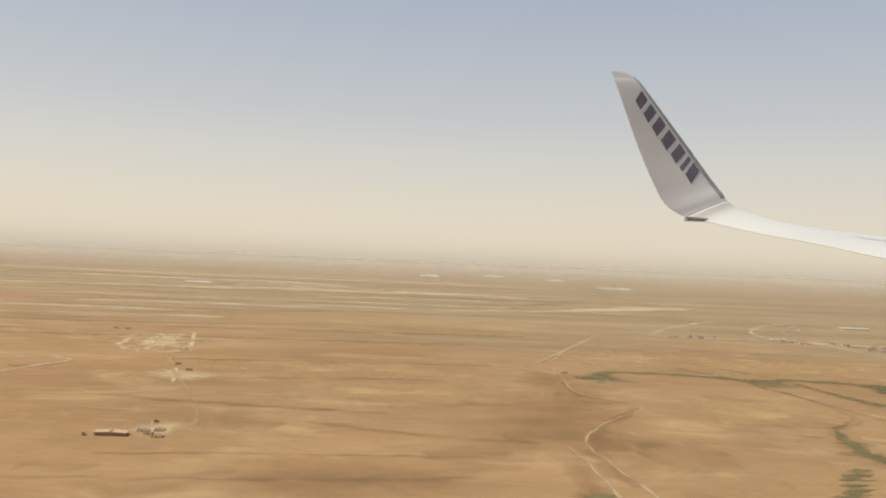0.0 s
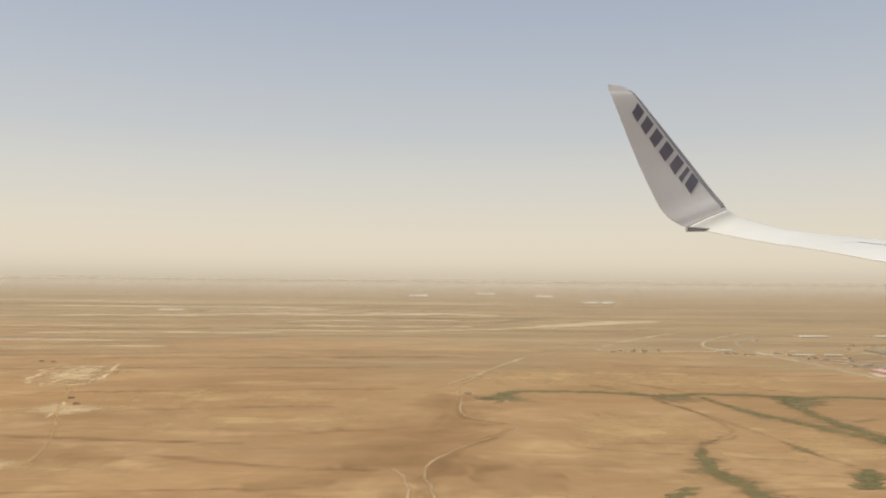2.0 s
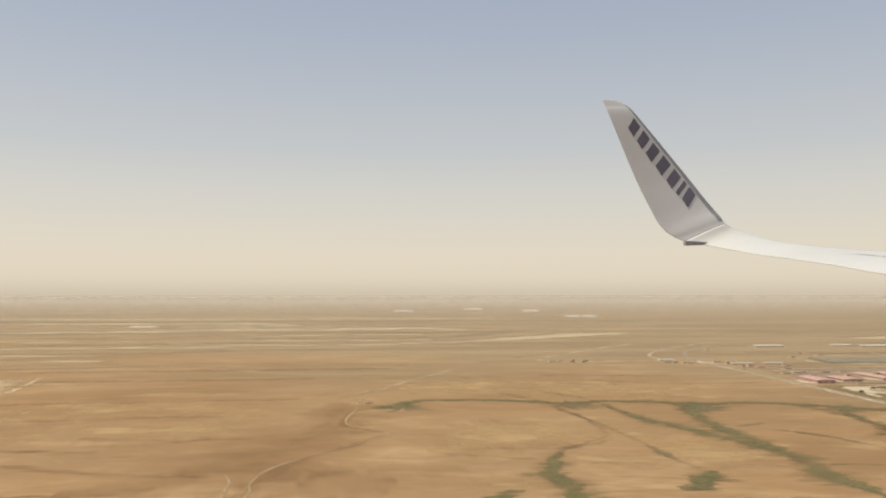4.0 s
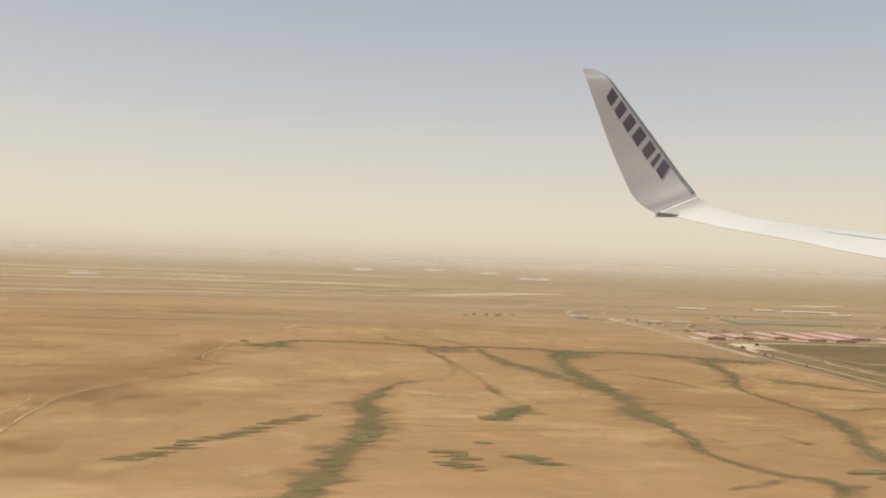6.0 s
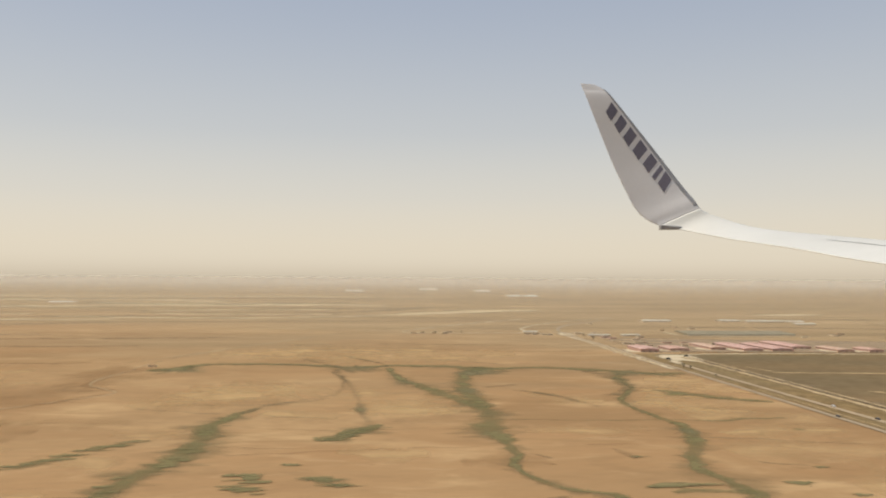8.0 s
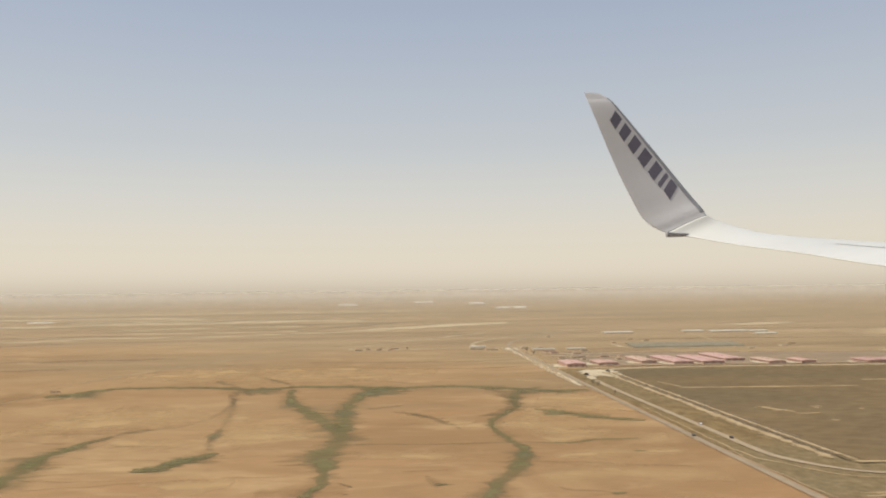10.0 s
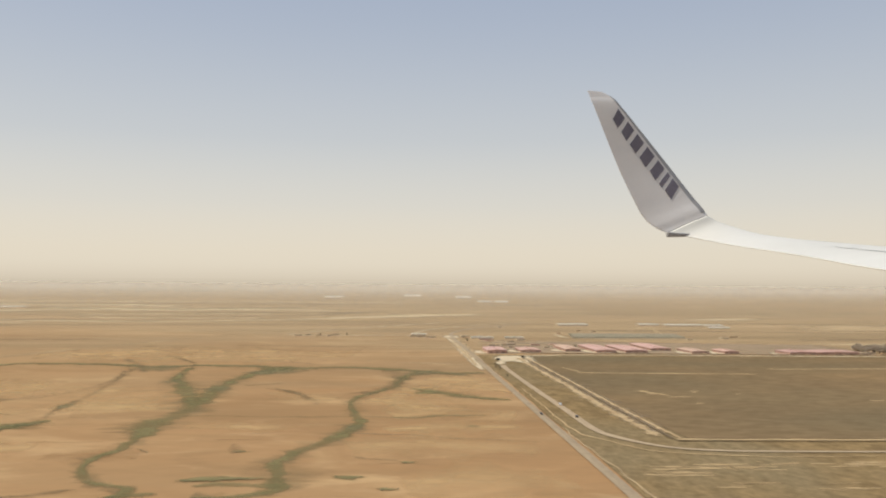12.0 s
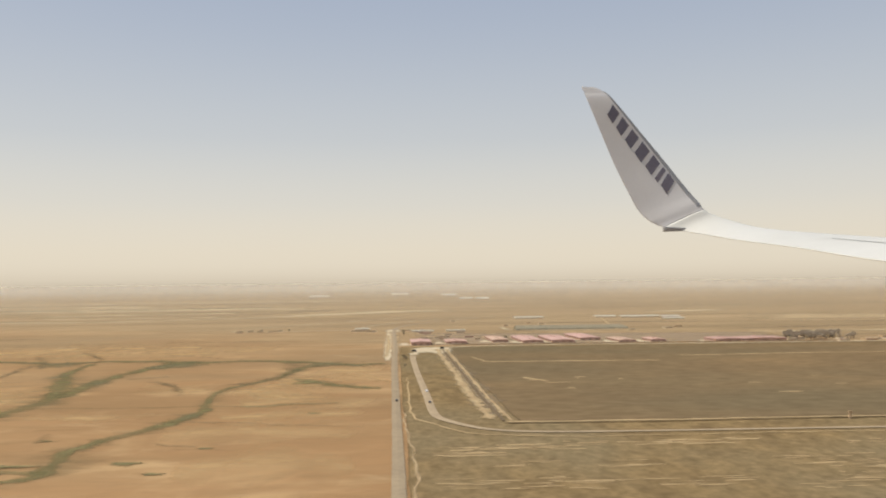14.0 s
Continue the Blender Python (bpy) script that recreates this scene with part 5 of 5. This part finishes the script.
# ---- haze: translucent sheets added to pale the far plain, more with distance ----
def haze_material(name, y0, full, density, top0, top1):
    m = bpy.data.materials.new(name)
    m.use_nodes = True
    n, l = m.node_tree.nodes, m.node_tree.links
    n.clear()
    g_ = n.new("ShaderNodeNewGeometry")
    s_ = n.new("ShaderNodeSeparateXYZ")
    l.new(g_.outputs["Position"], s_.inputs[0])

    def ramp_(a, b):
        r = n.new("ShaderNodeMapRange")
        r.interpolation_type = "SMOOTHSTEP"
        r.inputs["From Min"].default_value, r.inputs["From Max"].default_value = a, b
        l.new(s_.outputs["Z"], r.inputs[0])
        return r.outputs[0]

    # opacity grows off the ground and fades out near the camera's height
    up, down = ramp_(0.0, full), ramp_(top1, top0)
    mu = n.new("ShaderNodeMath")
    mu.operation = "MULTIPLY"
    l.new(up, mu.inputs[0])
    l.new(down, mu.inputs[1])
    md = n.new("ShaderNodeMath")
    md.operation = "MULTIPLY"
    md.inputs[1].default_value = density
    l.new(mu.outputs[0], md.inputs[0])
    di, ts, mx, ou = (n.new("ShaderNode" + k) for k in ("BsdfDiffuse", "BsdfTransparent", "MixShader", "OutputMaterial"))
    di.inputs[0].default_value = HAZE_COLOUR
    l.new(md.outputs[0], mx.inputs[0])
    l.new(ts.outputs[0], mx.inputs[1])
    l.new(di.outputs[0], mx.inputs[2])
    l.new(mx.outputs[0], ou.inputs[0])
    return m


# haze is put into tinted sheets, leaned back so the sun brightens them
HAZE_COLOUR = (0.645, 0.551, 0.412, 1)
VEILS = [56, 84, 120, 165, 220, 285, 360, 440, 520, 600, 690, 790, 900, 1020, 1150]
REACH = 545.0  # the distance over which the sheets hide two thirds of what lies behind
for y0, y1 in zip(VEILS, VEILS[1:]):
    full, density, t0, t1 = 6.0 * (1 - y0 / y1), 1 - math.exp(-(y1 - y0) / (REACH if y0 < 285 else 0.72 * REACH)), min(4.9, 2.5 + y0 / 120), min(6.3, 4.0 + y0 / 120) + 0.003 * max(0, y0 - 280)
    half, tall = 260 + y0 * 3.2, 0.9 * y0  # above t1 the sheet is fully clear
    veil = link_mesh("haze", [(30 - half, y0, 0.0), (30 + half, y0, 0.0), (30 + half, y0 + 1.45 * tall, tall), (30 - half, y0 + 1.45 * tall, tall)], [(0, 1, 2, 3)], haze_material("haze_sheet", y0, full, density, t0, t1))
    tagged(veil, "translucent sheet added to imitate haze over the far plain", "haze", kind="structure")

# ---- the aircraft wing, seen from the cabin, enlarged K times about the middle of the flight ----
# sections fitted to the outline in the camera's view at guessed depths, in the aircraft's metres, as (right, ahead, up)
# of the cabin window: trailing edge, leading edge, thickness share
SECTIONS = [
    ((4.767, 8.300, -0.278), (6.146, 10.000, -0.134), 0.1),
    ((4.948, 10.300, -0.200), (6.312, 12.000, -0.045), 0.1),
    ((4.935, 12.000, -0.081), (5.898, 13.400, 0.076), 0.1),
    ((4.651, 13.700, 0.055), (5.275, 14.400, 0.246), 0.09),
    ((4.251, 14.700, 0.197), (4.779, 14.900, 0.460), 0.09),
    ((3.844, 15.000, 0.297), (4.558, 15.030, 0.595), 0.085),
    ((3.607, 15.100, 0.415), (4.468, 15.100, 0.740), 0.08),
    ((3.437, 15.200, 0.591), (4.375, 15.200, 0.887), 0.075),
    ((3.295, 15.300, 0.883), (4.229, 15.300, 1.109), 0.07),
    ((3.026, 15.500, 1.560), (3.889, 15.500, 1.633), 0.07),
    ((2.663, 15.750, 2.631), (3.181, 15.750, 2.631), 0.07),
    ((2.584, 15.850, 2.882), (2.999, 15.850, 2.861), 0.06),
    ((2.550, 15.900, 3.003), (2.816, 15.900, 2.976), 0.05),
]
LAST = len(SECTIONS) - 1
wing = tagged(empty("aircraft_wing", 0, 0), "white airliner wing with upturned winglet, seen from cabin", "aircraft wing")
WING_YAW, WING_PITCH, WING_ROLL = 4.79, 2.442, 0.43  # degrees: to the right of +y, up, and lean
ya, pa = radians(WING_YAW), radians(WING_PITCH)
cabin = Vector((24.0, 0.4, 6.0))
wing.matrix_basis = look(cabin, cabin + Vector((math.sin(ya) * math.cos(pa), math.cos(ya) * math.cos(pa), math.sin(pa))), WING_ROLL) @ pose(0, 0, 0, -90) @ Matrix.Diagonal((K, K, K, 1))


def edge_at(s, which):
    """A smooth point of the trailing (0) or leading (1) edge at section number s."""
    i = min(int(s), LAST - 1)
    t = s - i
    g = [Vector(SECTIONS[max(0, min(LAST, k))][which]) for k in (i - 1, i, i + 1, i + 2)]
    a, b, c, d = g
    return 0.5 * (2 * b + (c - a) * t + (2 * a - 5 * b + 4 * c - d) * t * t + (3 * b - a - 3 * c + d) * t ** 3)


def wing_frame(s):
    """Trailing edge, chord vector and the normal of the face that the cabin sees."""
    te, le = edge_at(s, 0), edge_at(s, 1)
    e = 0.05
    hi, lo = min(s + e, LAST), max(s - e, 0)
    span = (edge_at(hi, 0) + edge_at(hi, 1) - edge_at(lo, 0) - edge_at(lo, 1)).normalized()
    nrm = (le - te).cross(span).normalized()
    if nrm.dot(Vector((0, -0.6, 0.8))) < 0:
        nrm = -nrm
    return te, le - te, nrm


def half_thick(u, th, chord):
    """Half thickness of the section at u from trailing (0) to leading edge (1)."""
    x = 1 - u
    return 5 * th * chord * (0.2969 * math.sqrt(max(x, 0)) - 0.126 * x - 0.3516 * x * x + 0.2843 * x ** 3 - 0.1015 * x ** 4) + 0.004


def on_wing(s, u, lift=0.0):
    te, ch, nrm = wing_frame(s)
    i = min(int(s), LAST - 1)
    th = SECTIONS[i][2] + (SECTIONS[i + 1][2] - SECTIONS[i][2]) * (s - i)
    return te + ch * u + nrm * (half_thick(u, th, ch.length) + lift)


def loft(name, s0, s1, u0, u1, mat, steps, label="", lift=0.0, parent=wing, closed=True):
    """A length of the wing's skin, upper and under face, between two sections."""
    us = [u0 + (u1 - u0) * (0.5 - 0.5 * math.cos(math.pi * k / 12)) for k in range(13)]
    verts, faces, rings = [], [], []
    for k in range(steps + 1):
        s = s0 + (s1 - s0) * k / steps
        te, ch, nrm = wing_frame(s)
        i = min(int(s), LAST - 1)
        th = SECTIONS[i][2] + (SECTIONS[i + 1][2] - SECTIONS[i][2]) * (s - i)
        top = [te + ch * u + nrm * (half_thick(u, th, ch.length) + lift) for u in us]
        low = [te + ch * u - nrm * (half_thick(u, th, ch.length) + lift) for u in us]
        rings.append(len(verts))
        verts += top + low[::-1]
    m = 26
    for a, b in zip(rings, rings[1:]):
        faces += [(a + j, a + (j + 1) % m, b + (j + 1) % m, b + j) for j in range(m)]
    faces += [tuple(rings[0] + j for j in range(m))[::-1], tuple(rings[-1] + j for j in range(m))]
    ob = link_mesh(name, verts, faces, mat, parent)
    bm = bmesh.new()
    bm.from_mesh(ob.data)
    bmesh.ops.recalc_face_normals(bm, faces=bm.faces)
    for f in bm.faces:
        f.smooth = len(f.verts) == 4
    bm.to_mesh(ob.data)
    bm.free()
    return tagged(ob, label)


loft("wing_panel", 0.0, 5.05, 0.0, 1.0, WING, 40, "white painted wing skin")
# the winglet's shade is put into this greyer colour
winglet = loft("winglet", 5.05, LAST, 0.0, 1.0, WING_SHADE_SEAM, 66, "winglet coloured grey for its shade, with navy lettering shapes")
loft("leading_edge", 5.5, LAST - 0.9, 0.91, 1.0, METAL, 50, "bare grey metal leading edge", lift=0.004, parent=winglet)


def skin_strip(name, pts, width, mat, parent, lift=0.004):
    """A thin line on the upper skin through (section, share of chord) points."""
    verts, faces = [], []
    fine = []
    for (s0, u0), (s1, u1) in zip(pts, pts[1:]):
        fine += [(s0 + (s1 - s0) * k / 8, u0 + (u1 - u0) * k / 8) for k in range(8)]
    fine.append(pts[-1])
    for s, u in fine:
        a = on_wing(s, u, lift)
        _, ch, _ = wing_frame(s)
        d = ch.normalized() * width / 2
        if abs(pts[0][0] - pts[-1][0]) < 0.3:
            d = (edge_at(min(s + 0.05, LAST), 0) - edge_at(s, 0)).normalized() * width / 2
        verts += [a - d, a + d]
    n = len(fine)
    faces = [(2 * i, 2 * i + 1, 2 * i + 3, 2 * i + 2) for i in range(n - 1)]
    return link_mesh(name, verts, faces, mat, parent)


# navy marking on the winglet: plain slanted bars
def section_at(height):
    """The section number at which the winglet's middle reaches a height."""
    lo, hi = 5.0, float(LAST)
    for _ in range(30):
        mid = (lo + hi) / 2
        if (edge_at(mid, 0).z + edge_at(mid, 1).z) / 2 < height:
            lo = mid
        else:
            hi = mid
    return lo


def winglet_shape(z_top, wide, foot, head):
    """A plain four-sided shape on the winglet: foot and head are its extents along the line of markings, as shares of wide."""
    f_ = (z_top - wide / 2 - 0.93) / 1.62
    mid_u, half_u = 0.765 - 0.165 * f_, 0.135 + 0.065 * f_
    verts, n = [], 6
    for lift in (0.002, 0.008):
        for i in range(n + 1):
            for j in range(n + 1):
                b = j / n
                lo, hi = (foot[k] + (head[k] - foot[k]) * b for k in (0, 1))
                z = z_top - wide * (lo + (hi - lo) * i / n) + 0.17 * (b - 0.5)
                verts.append(on_wing(section_at(z), mid_u + half_u * (2 * b - 1), lift))
    m = (n + 1) ** 2
    faces = []
    for i in range(n):
        for j in range(n):
            a = i * (n + 1) + j
            faces.append((m + a + n + 1, m + a + n + 2, m + a + 1, m + a))
    rim = [j for j in range(n)] + [i * (n + 1) + n for i in range(n)] + [n * (n + 1) + j for j in range(n, 0, -1)] + [i * (n + 1) for i in range(n, 0, -1)]
    faces += [(rim[k], rim[(k + 1) % len(rim)], m + rim[(k + 1) % len(rim)], m + rim[k]) for k in range(len(rim))]
    link_mesh("marking", verts, faces, NAVY, winglet)


z_ = 2.55
for wide in (0.25, 0.24, 0.25, 0.27, 0.25, 0.13, 0.25):
    foot, head = ((0.22, 0.86), (0.10, 0.74)) if wide < 0.2 else ((0.14, 0.86), (0.06, 0.78))
    winglet_shape(z_, wide, foot, head)
    z_ -= wide

# flap seams, spoiler gap and wing-tip lamp fairing
skin_strip("panel_seam", [(0.0, 0.49), (1.0, 0.49), (1.28, 0.49)], 0.03, SEAM, wing)
skin_strip("panel_seam", [(1.3, 0.49), (1.66, 0.49)], 0.026, SEAM, wing)
skin_strip("panel_seam", [(0.0, 0.84), (1.0, 0.82), (2.2, 0.80)], 0.014, WING_SHADE_SEAM, wing)
skin_strip("panel_seam", [(2.0, 0.0), (1.86, 0.38), (1.7, 0.49)], 0.016, WING_SHADE_SEAM, wing)
bm = bmesh.new()
box(bm, 3.79, 4.38, 14.86, 15.0, 0.225, 0.315)
for v in bm.verts:
    if v.co.x > 4:
        v.co.z = 0.235 + 0.35 * (v.co.z - 0.225)
bmesh.ops.bevel(bm, geom=bm.edges[:], offset=0.012, segments=1, affect="EDGES")
part("lamp_fairing", bm, METAL, wing, "dark tail lamp fairing at the wing tip")
